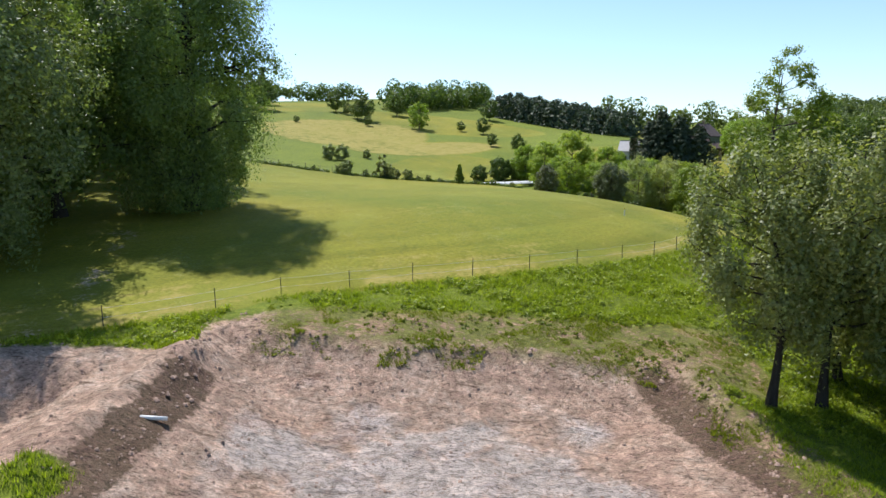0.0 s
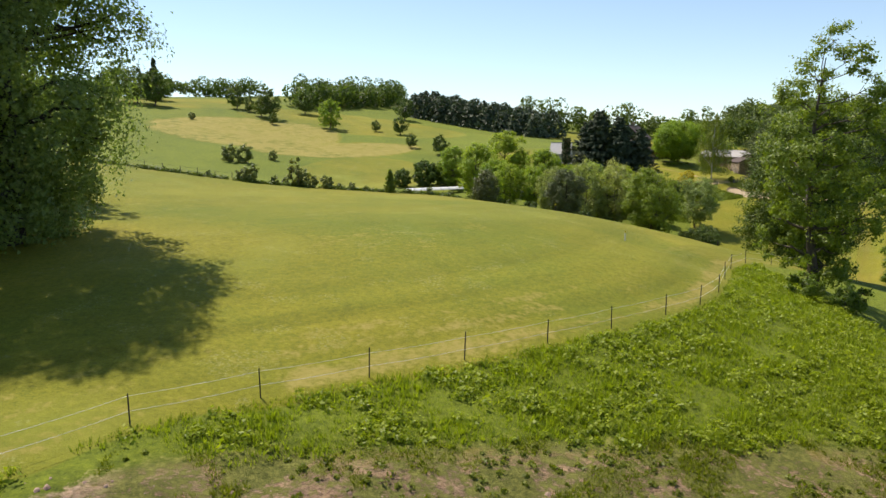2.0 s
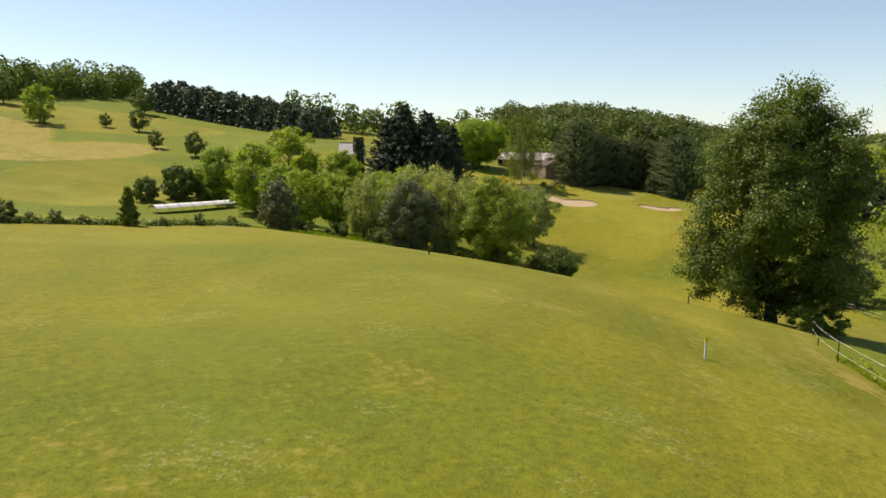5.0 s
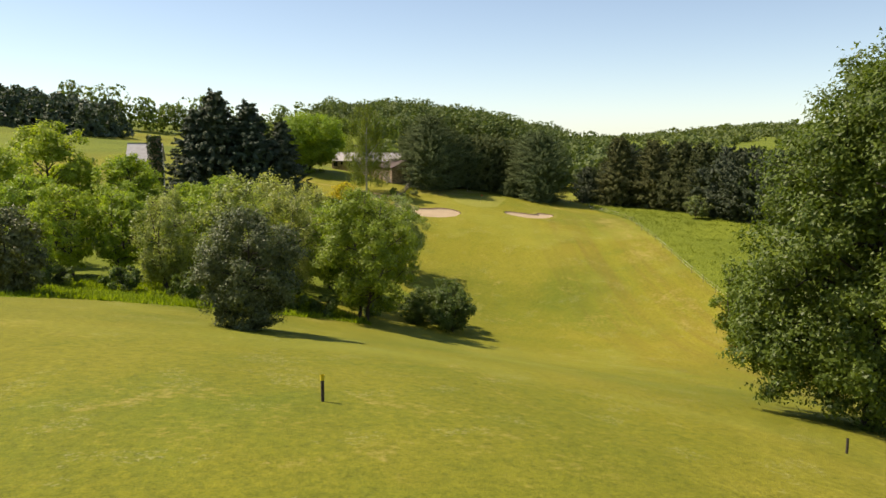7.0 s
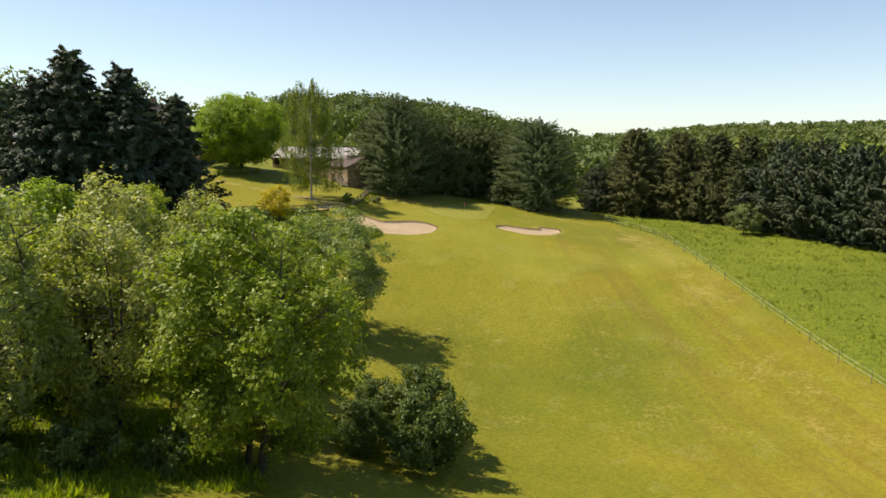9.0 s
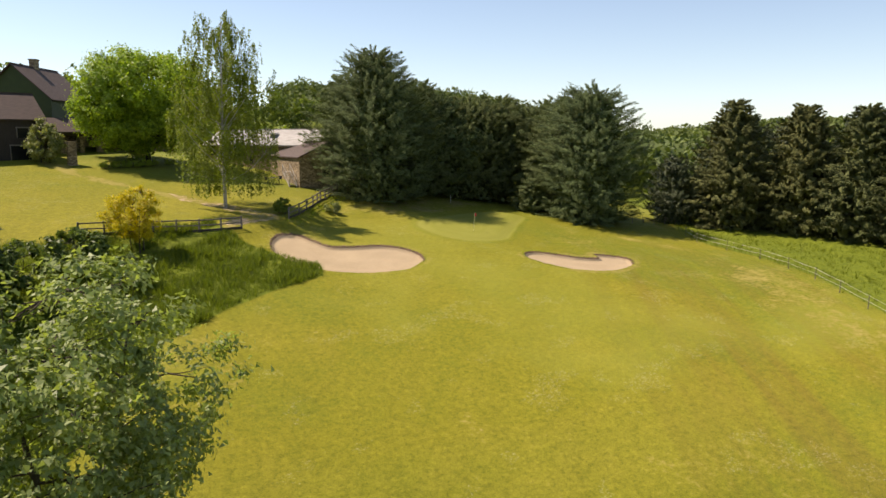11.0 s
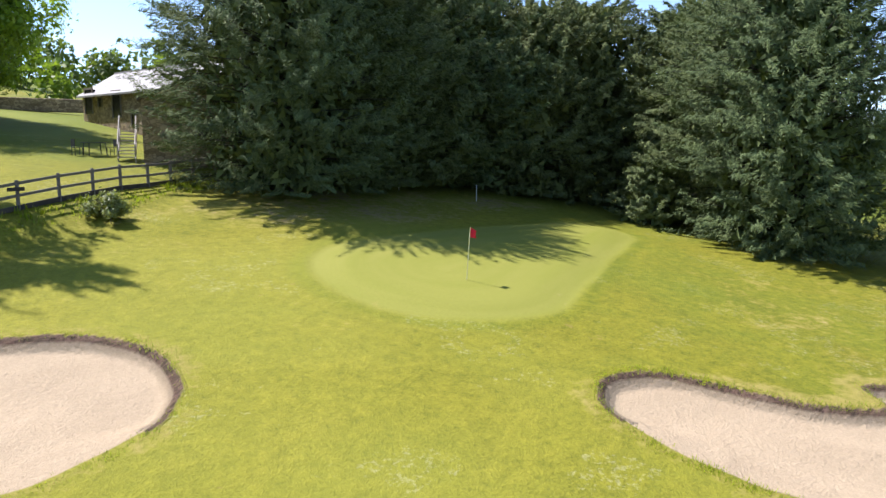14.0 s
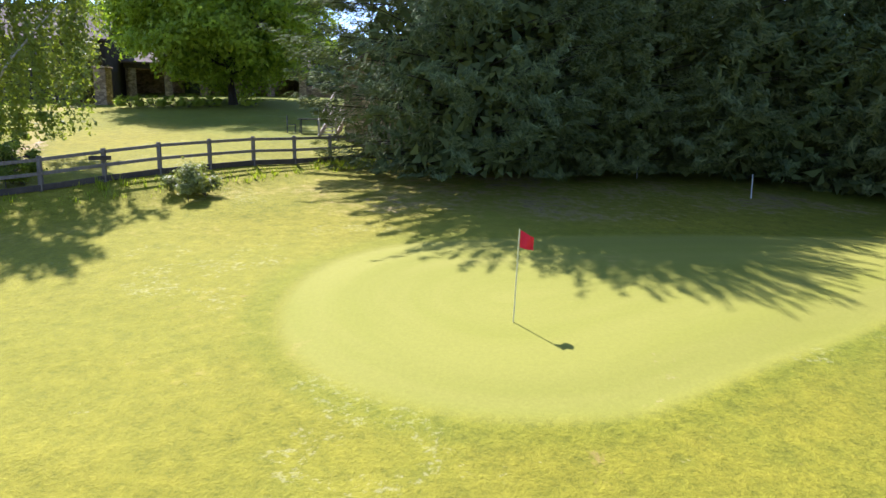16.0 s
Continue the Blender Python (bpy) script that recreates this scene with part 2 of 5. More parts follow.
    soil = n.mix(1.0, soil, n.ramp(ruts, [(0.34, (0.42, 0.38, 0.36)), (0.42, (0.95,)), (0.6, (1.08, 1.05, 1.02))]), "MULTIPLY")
    # dark brown for freshly turned earth, and for painted shade under the bunker lips
    turned = n.ramp(n.math("ADD", n.attr("fresh"), n.math("MULTIPLY", n.math("SUBTRACT", n.math("ADD", n.math("MULTIPLY", fine, 0.5), n.math("MULTIPLY", mid, 0.5)), 0.5), 2.6)), [(0.4, (0,)), (0.6, (1,))])
    soil = n.mix(n.math("MULTIPLY", turned, 0.9), soil, n.mix(1.0, (0.125, 0.074, 0.050), n.ramp(churn, [(0.40, (0.35,)), (0.55, (1.25,))]), "MULTIPLY"))
    sand = n.ramp(n.math("ADD", n.math("MULTIPLY", mid, 0.4), n.math("MULTIPLY", tiny, 0.6)), [(0.3, (0.29, 0.222, 0.135)), (0.7, (0.45, 0.35, 0.22))])
    weeds = n.ramp(n.math("ADD", n.math("MULTIPLY", mid, 0.5), n.math("MULTIPLY", fine, 0.5)), [(0.42, (0,)), (0.50, (1,))])
    color = n.mix(n.attr("green"), mown, green)
    ragged = lambda name, amount: n.ramp(n.math("ADD", n.attr(name), n.math("MULTIPLY", n.math("SUBTRACT", n.math("ADD", n.math("MULTIPLY", fine, 0.5), n.math("MULTIPLY", mid, 0.5)), 0.5), amount)), [(0.35, (0,)), (0.65, (1,))])
    color = n.mix(ragged("dry", 2.4), color, dry)
    color = n.mix(ragged("rough", 0.8), color, rough)
    soil_weedy = n.mix(n.math("MULTIPLY", weeds, n.attr("weeds")), soil, n.mix(1.0, n.ramp(fine, [(0.35, (0.085, 0.10, 0.014)), (0.65, (0.22, 0.215, 0.05))]), speck, "MULTIPLY"))
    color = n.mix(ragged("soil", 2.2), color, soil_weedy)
    color = n.mix(ragged("sand", 0.12), color, sand)
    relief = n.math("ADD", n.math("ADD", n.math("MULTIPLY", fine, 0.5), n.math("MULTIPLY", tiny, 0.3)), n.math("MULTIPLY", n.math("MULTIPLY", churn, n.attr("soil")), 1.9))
    relief = n.math("MULTIPLY", relief, n.math("SUBTRACT", 1.0, n.math("MULTIPLY", n.attr("green"), 0.75)))
    wet = n.ramp(n.math("MULTIPLY", n.attr("wet"), mid), [(0.32, (0.92,)), (0.5, (0.42,))])
    return n.finish(color, wet, relief, 0.9, 0.14, 0.2)


GROUND = ground_material()

# ---- the lie of the land ----
SWELLS = [(-20, 40, 2.8), (0, 35, -1.7), (22, 35, 0.7), (-10, 60, 0.6), (15, 60, 3.4), (-35, 75, 2.5), (10, 85, 4.3), (35, 85, 1.3), (-15, 115, -0.6),
    (20, 115, 2.5), (45, 110, 1.5), (10, 145, 2.6), (45, 140, -0.6), (75, 125, -3.1), (75, 155, -5.0), (105, 140, -2.1), (90, 178, -2.0), (115, 172,
    -0.2), (140, 185, -1.3), (110, 200, 1.6), (90, 205, -1.9), (125, 205, -1.1), (105, 222, 0.4), (150, 205, -0.0)]
RISES = [(-60, 130, 13.8), (-20, 190, -2.8), (40, 200, -1.0), (80, 240, 2.1), (120, 260, 4.1), (0, 270, -0.5), (60, 300, 2.8), (190, 170, 1.1), (190,
    260, -3.8), (-110, 230, 5.0), (60, 40, -5.5), (0, -20, 3.9), (150, 100, -2.1)]
HILLS = [(-100, 330, 9.2), (0, 420, 7.6), (-220, 380, 22.3), (-50, 530, 24.7), (90, 470, 11.9), (230, 570, 3.5), (330, 520, 28.8), (300, 300, -1.3),
    (0, 720, 45.4), (-400, 500, 93.1), (450, 350, -3.9), (200, 800, 23.4), (-400, 100, 29.9), (500, 700, 33.3)]

# the two lines of stock fence
FENCE_LINE = [(-30.0, 36.0), (-20.5, 41.5), (-14.9, 45.4), (-11.3, 48.6), (-6.8, 50.9), (-2.3, 52.9), (2.3, 54.9), (7.0, 57.2), (11.3, 59.6), (15.8, 62.6), (19.4, 65.5), (22.6, 69.2),
    (25.6, 74.0), (29.0, 79.5), (34.0, 86.0), (40.0, 91.5), (47.0, 97.0)]
WIRE_LINE = [(72.0, 98.0), (80.0, 110.0), (92.0, 127.5), (104.4, 142.8), (116.2, 157.5), (127.7, 170.8), (135.9, 179.3), (139.4, 185.2), (142.5, 194.7), (148.0, 199.5)]


def smooth(a, b, v):
    u = np.clip((v - a) / (b - a), 0.0, 1.0)
    return u * u * (3 - 2 * u)


def inside(x, y, cx, cy, rx, ry, turn=0.0):
    """How far inside an ellipse: 1 at its middle, 0 on its rim, negative outside."""
    c, s = math.cos(radians(turn)), math.sin(radians(turn))
    u, v = (x - cx) * c + (y - cy) * s, -(x - cx) * s + (y - cy) * c
    return 1 - np.sqrt((u / rx) ** 2 + (v / ry) ** 2)


def wobble(x, y, size, seed=0.0):
    """Soft waves of that size, about -1 to 1."""
    a = np.sin(x / size + 1.7 * np.sin(y / size * 0.7 + seed) + seed) * np.cos(y / size * 1.13 - seed * 2 + 0.9 * np.sin(x / size * 0.6))
    return 0.6 * a + 0.4 * np.sin(x / size * 2.3 + seed * 3) * np.sin(y / size * 2.1 + 1.3 + seed)


def base_land(x, y):
    z = 8.0 + 0.0 * x
    for rows, r in ((SWELLS, 30.0), (RISES, 62.0), (HILLS, 150.0)):
        for cx, cy, h in rows:
            z = z + h * np.exp(-((x - cx) ** 2 + (y - cy) ** 2) / r ** 2)
    # distant ridges that close the horizon
    d, b = np.hypot(x, y), np.arctan2(x, y)
    z = z + smooth(900, 2600, d) * (55 + 22 * np.sin(b * 5 + 0.6) + 14 * np.sin(b * 11 + 2.0))
    return z


def away(x, y, line):
    """Signed distance from a line of points: positive on the right-hand side of its way."""
    best, sign = np.full(np.shape(x), 1e9), np.ones(np.shape(x))
    for (ax, ay), (bx, by) in zip(line[:-1], line[1:]):
        dx, dy = bx - ax, by - ay
        u = np.clip(((x - ax) * dx + (y - ay) * dy) / (dx * dx + dy * dy), 0, 1)
        d = np.hypot(x - ax - u * dx, y - ay - u * dy)
        side = (x - ax) * dy - (y - ay) * dx
        sign = np.where(d < best, np.where(side >= 0, 1.0, -1.0), sign)
        best = np.minimum(best, d)
    return best * sign


def box_in(x, y, x0, x1, y0, y1):
    return np.minimum(np.minimum(x - x0, x1 - x), np.minimum(y - y0, y1 - y))


# bunkers: the rim, and the way to the back wall
BUNKER_A = ([(95.3, 205.6), (96.6, 208.3), (98.2, 209.4), (99.6, 209.0), (100.0, 207.0), (100.4, 204.8), (102.6, 203.8), (104.7, 203.4), (106.3, 201.9), (106.7, 199.8), (106.0, 198.2), (103.2, 196.9), (99.9, 197.8), (97.4, 199.4), (96.0, 202.0)], (0.57, 0.82), (101.0, 201.0))
BUNKER_B = ([(115.2, 195.3), (116.3, 196.4), (117.9, 196.3), (119.2, 194.6), (120.4, 193.1), (122.3, 192.2), (122.9, 193.8), (124.9, 192.3), (125.3, 190.9), (123.4, 189.2), (120.6, 188.5), (118.2, 189.1), (116.1, 190.8), (115.2, 193.2)], (0.52, 0.86), (119.3, 191.6))


def bunker_in(x, y, spec):
    """Metres inside a bunker's rim (negative outside), and how far towards its back wall, about -1 to 1."""
    rim = spec[0]
    for _ in range(2):
        rim = [(a[0] * (1 - u) + b[0] * u, a[1] * (1 - u) + b[1] * u) for a, b in zip(rim, rim[1:] + rim[:1]) for u in (0.2, 0.8)]
    near = np.full(np.shape(x), 1e9)
    odd = np.zeros(np.shape(x), bool)
    for (ax, ay), (bx, by) in zip(rim, rim[1:] + rim[:1]):
        dx, dy = bx - ax, by - ay
        u = np.clip(((x - ax) * dx + (y - ay) * dy) / (dx * dx + dy * dy), 0, 1)
        near = np.minimum(near, np.hypot(x - ax - u * dx, y - ay - u * dy))
        odd = odd ^ (((ay > y) != (by > y)) & (x < ax + (y - ay) * dx / (dy if abs(dy) > 1e-9 else 1e-9)))
    (bx, by), (cx, cy) = spec[1], spec[2]
    return np.where(odd, near, -near) + 0.05 * wobble(x, y, 0.6, 0.4), ((x - cx) * bx + (y - cy) * by) / 3.0


def green_in(x, y):
    """How far inside the putting green: 0 on its rim, negative outside."""
    dx, dy = 12.5, 6.3
    u = np.clip(((x - 116.8) * dx + (y - 205.3) * dy) / (dx * dx + dy * dy), 0, 1)
    return (4.9 - 2.6 * u - np.hypot(x - 116.8 - u * dx, y - 205.3 - u * dy)) / 4.6


def pit_in(x, y):
    edge = 0.5 * wobble(x, y, 4.1, 0.7) + 0.2 * wobble(x, y, 1.3, 2.0)
    main = box_in(x, y, -13.4, 15.5 + 0.12 * (38 - y), 6, 42.6) + edge
    side = box_in(x, y, -33, -17.6, 18, 37.4) + edge
    return main, side


def land(x, y):
    z = base_land(x, y)
    main, side = pit_in(x, y)
    floor = 8.9 - 0.05 * x + 0.12 * wobble(x, y, 2.3, 1.1)
    z = z + (np.minimum(floor, z) - z) * np.clip(main / 6.5, 0, 1) ** 0.8
    z = z + (np.minimum(10.7 + 0.1 * wobble(x, y, 2.0, 3.0), z) - z) * smooth(0.0, 3.5, side)
    heap = np.exp(-(away(x, y, [(-14.2, 38.5), (-15.0, 33), (-15.8, 26)]) / 1.2) ** 2) + np.exp(-(away(x, y, [(15.6, 43), (17.0, 37), (19.2, 28), (20.5, 20)]) / 1.4) ** 2)
    z = z + 0.75 * heap * (1 + 0.35 * wobble(x, y, 0.8, 2.0))
    clods = smooth(-3.0, 1.0, np.maximum(main, side)) * 0.09
    z = z + clods * (wobble(x, y, 0.5, 1.0) + 0.8 * wobble(x, y, 0.27, 5.0))
    for spec in (BUNKER_A, BUNKER_B):
        m, v = bunker_in(x, y, spec)
        back = smooth(-0.15, 0.45, v)
        z = z - (0.13 + 0.13 * back) * smooth(-0.12, 1.5 - 1.05 * back, m) + 0.04 * np.exp(-((m + 0.25) / 0.45) ** 2) * back * (m < 0.1)
    # the putting green lies a little proud and even
    z = z + 0.12 * smooth(0.0, 0.35, green_in(x, y))
    # the bank that carries the rail fence
    d = away(x, y, [(82.4, 213.0), (95.0, 210.4), (100.3, 211.6), (104.9, 215.0), (109.9, 220.2), (112.6, 222.8)])
    z = z + 0.62 * smooth(2.6, -0.4, d) * np.exp(-(np.minimum(d, 0) / 7.0) ** 2) * smooth(78, 84, x) * (0.15 + 0.85 * smooth(111, 104, x)) * smooth(118, 112, x)
    rough = smooth(0.5, 3.0, away(x, y, FENCE_LINE)) * smooth(120, 60, y)
    z = z + 0.12 * rough * wobble(x, y, 1.3, 4.0)
    return z
# ---- end of land ----

def raw_mesh(name, verts, faces):
    """A mesh from arrays: points (n, 3) and faces (m, k) with k corners each."""
    me = bpy.data.meshes.new(name)
    count, k = faces.shape
    me.vertices.add(len(verts))
    me.vertices.foreach_set("co", np.asarray(verts, np.float32).ravel())
    me.loops.add(count * k)
    me.loops.foreach_set("vertex_index", np.asarray(faces, np.int32).ravel())
    me.polygons.add(count)
    me.polygons.foreach_set("loop_start", np.arange(0, count * k, k, dtype=np.int32))
    me.update(calc_edges=True)
    return me


def steps(stops):
    """Coordinates that run through stops of (place, spacing)."""
    out = [stops[0][0]]
    for (a, da), (b, db) in zip(stops[:-1], stops[1:]):
        while out[-1] < b - 1e-6:
            u = np.clip((out[-1] - a) / (b - a), 0, 1)
            out.append(min(b, out[-1] + da * (db / da) ** u))
    return np.array(out)


gx = steps([(-4000, 400), (-500, 60), (-120, 8), (-34, 1.1), (-18, 0.5), (20, 0.5), (40, 1.4), (88, 1.0), (94, 0.13), (126, 0.13), (134, 1.0), (165, 2.0), (300, 9), (700, 50), (4000, 400)])
gy = steps([(-4000, 400), (-300, 60), (-20, 4), (22, 0.6), (28, 0.42), (50, 0.5), (70, 1.2), (120, 1.8), (184, 0.7), (188, 0.13), (204, 0.13), (211, 0.24), (222, 1.0), (260, 2.5), (400, 6), (700, 20), (4000, 400)])
X, Y = np.meshgrid(gx, gy)
Z = land(X, Y)
nx, ny = len(gx), len(gy)
idx = np.arange(nx * ny).reshape(ny, nx)
quads = np.stack([idx[:-1, :-1], idx[:-1, 1:], idx[1:, 1:], idx[1:, :-1]], -1).reshape(-1, 4)
me = raw_mesh("ground", np.stack([X, Y, Z], -1).reshape(-1, 3), quads)
me.polygons.foreach_set("use_smooth", np.ones(len(quads), bool))
ground = tagged(new("ground", me), "undulating mown golf fairway with rough grass, bare earth and sand bunkers", "ground", kind="structure")
me.materials.append(GROUND)


def mask(name, values):
    ground.data.attributes.new(name, "FLOAT", "POINT").data.foreach_set("value", np.clip(values, 0, 1).astype(np.float32).ravel())


def measure_of(name, values):
    ground.data.attributes.new(name, "FLOAT", "POINT").data.foreach_set("value", values.astype(np.float32).ravel())


PATH_LINE = [(70, 207), (80, 206.5), (86, 208.8), (92, 210.5), (96, 212.5), (99, 212.5), (97, 219), (92, 228), (88, 236), (86, 246)]
ROUGH_EDGE = [(70, 170), (74, 183), (78.5, 190), (82, 193.6), (87.5, 196.6), (92, 198.2), (96.5, 199.0), (97.6, 201.5), (95, 206), (94, 210)]
main, side = pit_in(X, Y)
fence_d = away(X, Y, FENCE_LINE)
wire_d = away(X, Y, WIRE_LINE)
edge_d = away(X, Y, ROUGH_EDGE)
putting = green_in(X, Y)
south = (Y < 100) & (X < 62)
soil = np.maximum(smooth(-2.2, 0.6, np.maximum(main, side)), 0.9 * smooth(8.0, 2.0, np.abs(Y - 43 - 0.1 * X)) * (X > -14) * (X < 21) * smooth(-1.0, -3.5, -fence_d + 0.0))
soil = np.maximum(soil, smooth(-0.5, 0.8, box_in(X, Y, -38, -11, 26.9 + -0.05 * (X + 30), 38.6 + 0.8 * wobble(X, Y, 3.0, 1.0))))
soil = np.maximum(soil, 0.30 * smooth(2.4, 0.6, np.abs(away(X, Y, [(-30, 66), (-26, 52), (-24, 44), (-26, 34)]))))
needles = smooth(0.0, 0.4, inside(X, Y, 121, 217.5, 14, 5, 15) + 0.1 * wobble(X, Y, 2.2, 5.0))
soil = np.maximum(soil, 0.34 * needles)
rough = np.maximum(smooth(0.2, 1.2, fence_d + 0.5 * wobble(X, Y, 2.0, 1.0)) * south, 0.9 * smooth(0.2, 1.2, wire_d) * (X > 66))
rough = np.maximum(rough, smooth(-0.3, 0.4, -edge_d) * (Y > 165) * (Y < 212) * (X < 99) * (X > 40))
hills = smooth(0, 8, away(X, Y, [(60, 330), (30, 160), (6, 135), (-30, 131), (-90, 122)])) * (Y > 100) * (X < 200)
hills = np.maximum(hills, smooth(255, 290, Y)) * (0.72 + 0.28 * wobble(X, Y, 23, 2.0))
stubble = np.maximum(inside(X, Y, -45, 300, 36, 34, 20), inside(X, Y, -10, 274, 30, 14, 22)) + 0.05 * wobble(X, Y, 11, 1.0)
fields = np.maximum(np.maximum(stubble, inside(X, Y, -2, 234, 19, 27, -12)), np.maximum(inside(X, Y, -8, 340, 52, 26, -24), inside(X, Y, 150, 350, 70, 40)))
fields = np.maximum(fields, inside(X, Y, -80, 375, 32, 22, 10))
rough = np.maximum(rough, hills * smooth(0.04, -0.04, fields))
rough = np.maximum(rough, smooth(0.2, 1.0, box_in(X, Y, 18, 52, 151, 212) + 1.5 * wobble(X, Y, 4, 1.0)))
tyres = np.maximum(smooth(0.6, 0.2, np.abs(fence_d + 3.4)), smooth(0.6, 0.2, np.abs(fence_d + 5.1)))
dry = (smooth(1.4, 0.2, np.abs(fence_d + 1.0)) * (0.28 + 0.32 * smooth(5, 22, X)) + 0.30 * tyres) * south + smooth(7.0, 1.0, np.abs(wire_d + 5)) * (X > 66) * 0.2
dry = dry + 0.4 * needles + 0.75 * smooth(1.2, 0.3, np.abs(away(X, Y, PATH_LINE))) + 0.58 * smooth(-0.02, 0.05, stubble)
fresh = np.maximum(smooth(1.7, 0.5, np.abs(away(X, Y, [(-13.1, 36.4), (-13.1, 33), (-13.6, 29), (-14.2, 24)]))), 0.8 * smooth(2.2, 0.8, np.abs(away(X, Y, [(13.2, 41), (14.2, 36), (16.0, 31), (17.5, 26)]))))
bunkers = np.maximum(bunker_in(X, Y, BUNKER_A)[0], bunker_in(X, Y, BUNKER_B)[0])
dry = dry + 0.4 * smooth(-1.2, -0.2, bunkers)
bank = smooth(3.2, 0.6, np.abs(away(X, Y, [(15.5, 45), (16.6, 38), (18.2, 30), (19.5, 22)])))
soil = np.maximum(soil, bank)
path_d = np.abs(away(X, Y, PATH_LINE))
soil = np.maximum(soil, 0.36 * smooth(1.6, 0.7, path_d) * (X > 94))
# shade below each bunker's back lip, painted as a thin dark soil band
lip_shade = np.maximum(smooth(-0.15, 0.0, bunker_in(X, Y, BUNKER_A)[0]) * (bunker_in(X, Y, BUNKER_A)[1] > 0.1), smooth(-0.15, 0.0, bunker_in(X, Y, BUNKER_B)[0]) * (bunker_in(X, Y, BUNKER_B)[1] > 0.1))
lip_shade = lip_shade * smooth(0.40, 0.06, bunkers)
mask("fresh", np.maximum(np.maximum(fresh, lip_shade), 0.4 * needles))
mask("soil", np.maximum(soil, 0.9 * lip_shade))
wall = np.maximum(*(smooth(0.0, 0.4, bunker_in(X, Y, b)[1]) * (bunker_in(X, Y, b)[0] > -0.6) for b in (BUNKER_A, BUNKER_B)))
mask("sand", smooth(-0.10, 0.16, bunkers - 0.10 * wall))
mask("weeds", 0.1 + 1.0 * smooth(1.2, -1.5, main) * smooth(-12.3, -10, X) * (Y < 80))
mask("rough", rough * (soil < 0.6))
mask("dry", dry + 0.25 * smooth(-0.2, 0.6, wobble(X, Y, 7, 3.0)) * (rough < 0.3))
mask("green", smooth(-0.05, 0.07, putting + 0.03 * wobble(X, Y, 2.6, 1.0)))
mask("collar", smooth(-0.20, -0.08, putting) * smooth(0.03, -0.02, putting))
mask("worn", smooth(-26, -12, wire_d) * smooth(1.5, -2, wire_d) * (X > 50) * smooth(205, 180, Y))
mask("lane", (0.12 + 0.88 * smooth(-15, -6, fence_d) * smooth(0, -2, fence_d)) * (Y < 125) * (X < 62))
measure_of("wire_away", wire_d)
measure_of("fence_away", fence_d)
measure_of("green_away", putting)
# wet part of the pit floor: smoother, with its sheen painted pale
mask("wet", smooth(1.0, 4.0, main) * smooth(-0.5, 0.6, inside(X, Y, -2, 31, 13, 8) + 0.5 * wobble(X, Y, 2.4, 3.0)))

# ---- ways to grow trees ----
def rng_of(seed):
    return np.random.default_rng(seed)


def unit(v):
    return v / np.maximum(np.linalg.norm(v, axis=-1, keepdims=True), 1e-9)


def leaf_mesh(points, facing, size, rng, aspect=0.55, along=None, loose=0.8, stray=0.35):
    """One small three-cornered leaf or spray at each point, turned roughly to face outwards."""
    n = len(points)
    normal = unit(unit(facing) + loose * rng.normal(size=(n, 3)))
    ref = rng.normal(size=(n, 3)) if along is None else along + stray * rng.normal(size=(n, 3))
    u = unit(np.cross(np.cross(normal, ref), normal))
    v = np.cross(normal, u)
    s = size * (0.6 + 0.8 * rng.random((n, 1)))
    corners = np.stack([points - u * s * 0.62 + v * s * aspect * 0.3, points - u * s * 0.1 - v * s * aspect * 0.75, points + u * s * 0.62 + v * s * aspect * 0.3], 1)
    return corners.reshape(-1, 3), np.arange(3 * n).reshape(-1, 3)


def tubes(lines, sides=6):
    """Tapered round limbs along lines of (points, radii), joined into arrays for one mesh."""
    verts, faces, base = [], [], 0
    ang = np.linspace(0, 2 * np.pi, sides, endpoint=False)
    for pts, radii in lines:
        pts = np.asarray(pts, float)
        way = unit(np.gradient(pts, axis=0))
        side = unit(np.cross(way, np.tile((0.31, 0.87, 0.11), (len(pts), 1))))
        up = np.cross(side, way)
        ring = pts[:, None] + np.asarray(radii)[:, None, None] * (np.cos(ang)[None, :, None] * side[:, None] + np.sin(ang)[None, :, None] * up[:, None])
        verts.append(ring.reshape(-1, 3))
        for k in range(len(pts) - 1):
            a = base + k * sides + np.arange(sides)
            b = base + k * sides + (np.arange(sides) + 1) % sides
            faces.append(np.stack([a, b, b + sides, a + sides], -1))
        base += len(pts) * sides
    return np.concatenate(verts), np.concatenate(faces)


def bent(a, b, rng, bend=0.12, n=6):
    a, b = np.asarray(a, float), np.asarray(b, float)
    t = np.linspace(0, 1, n)[:, None]
    off = rng.normal(size=3) * bend * np.linalg.norm(b - a)
    return a + (b - a) * t + off * np.sin(np.pi * t)


def part(name, mesh, material, parent, label=""):
    ob = new(name, mesh)
    if material is not None:
        mesh.materials.clear()
        mesh.materials.append(material)
    ob.parent = parent
    return tagged(ob, label)


def smooth_mesh(me):
    me.polygons.foreach_set("use_smooth", np.ones(len(me.polygons), bool))
    return me


def stand(x, y, sink=0.1, turn=0.0, scale=1.0):
    """A pose on the ground at x, y."""
    return pose(x, y, float(land(np.float64(x), np.float64(y))) - sink, 0, 0, turn) @ Matrix.Scale(scale, 4)


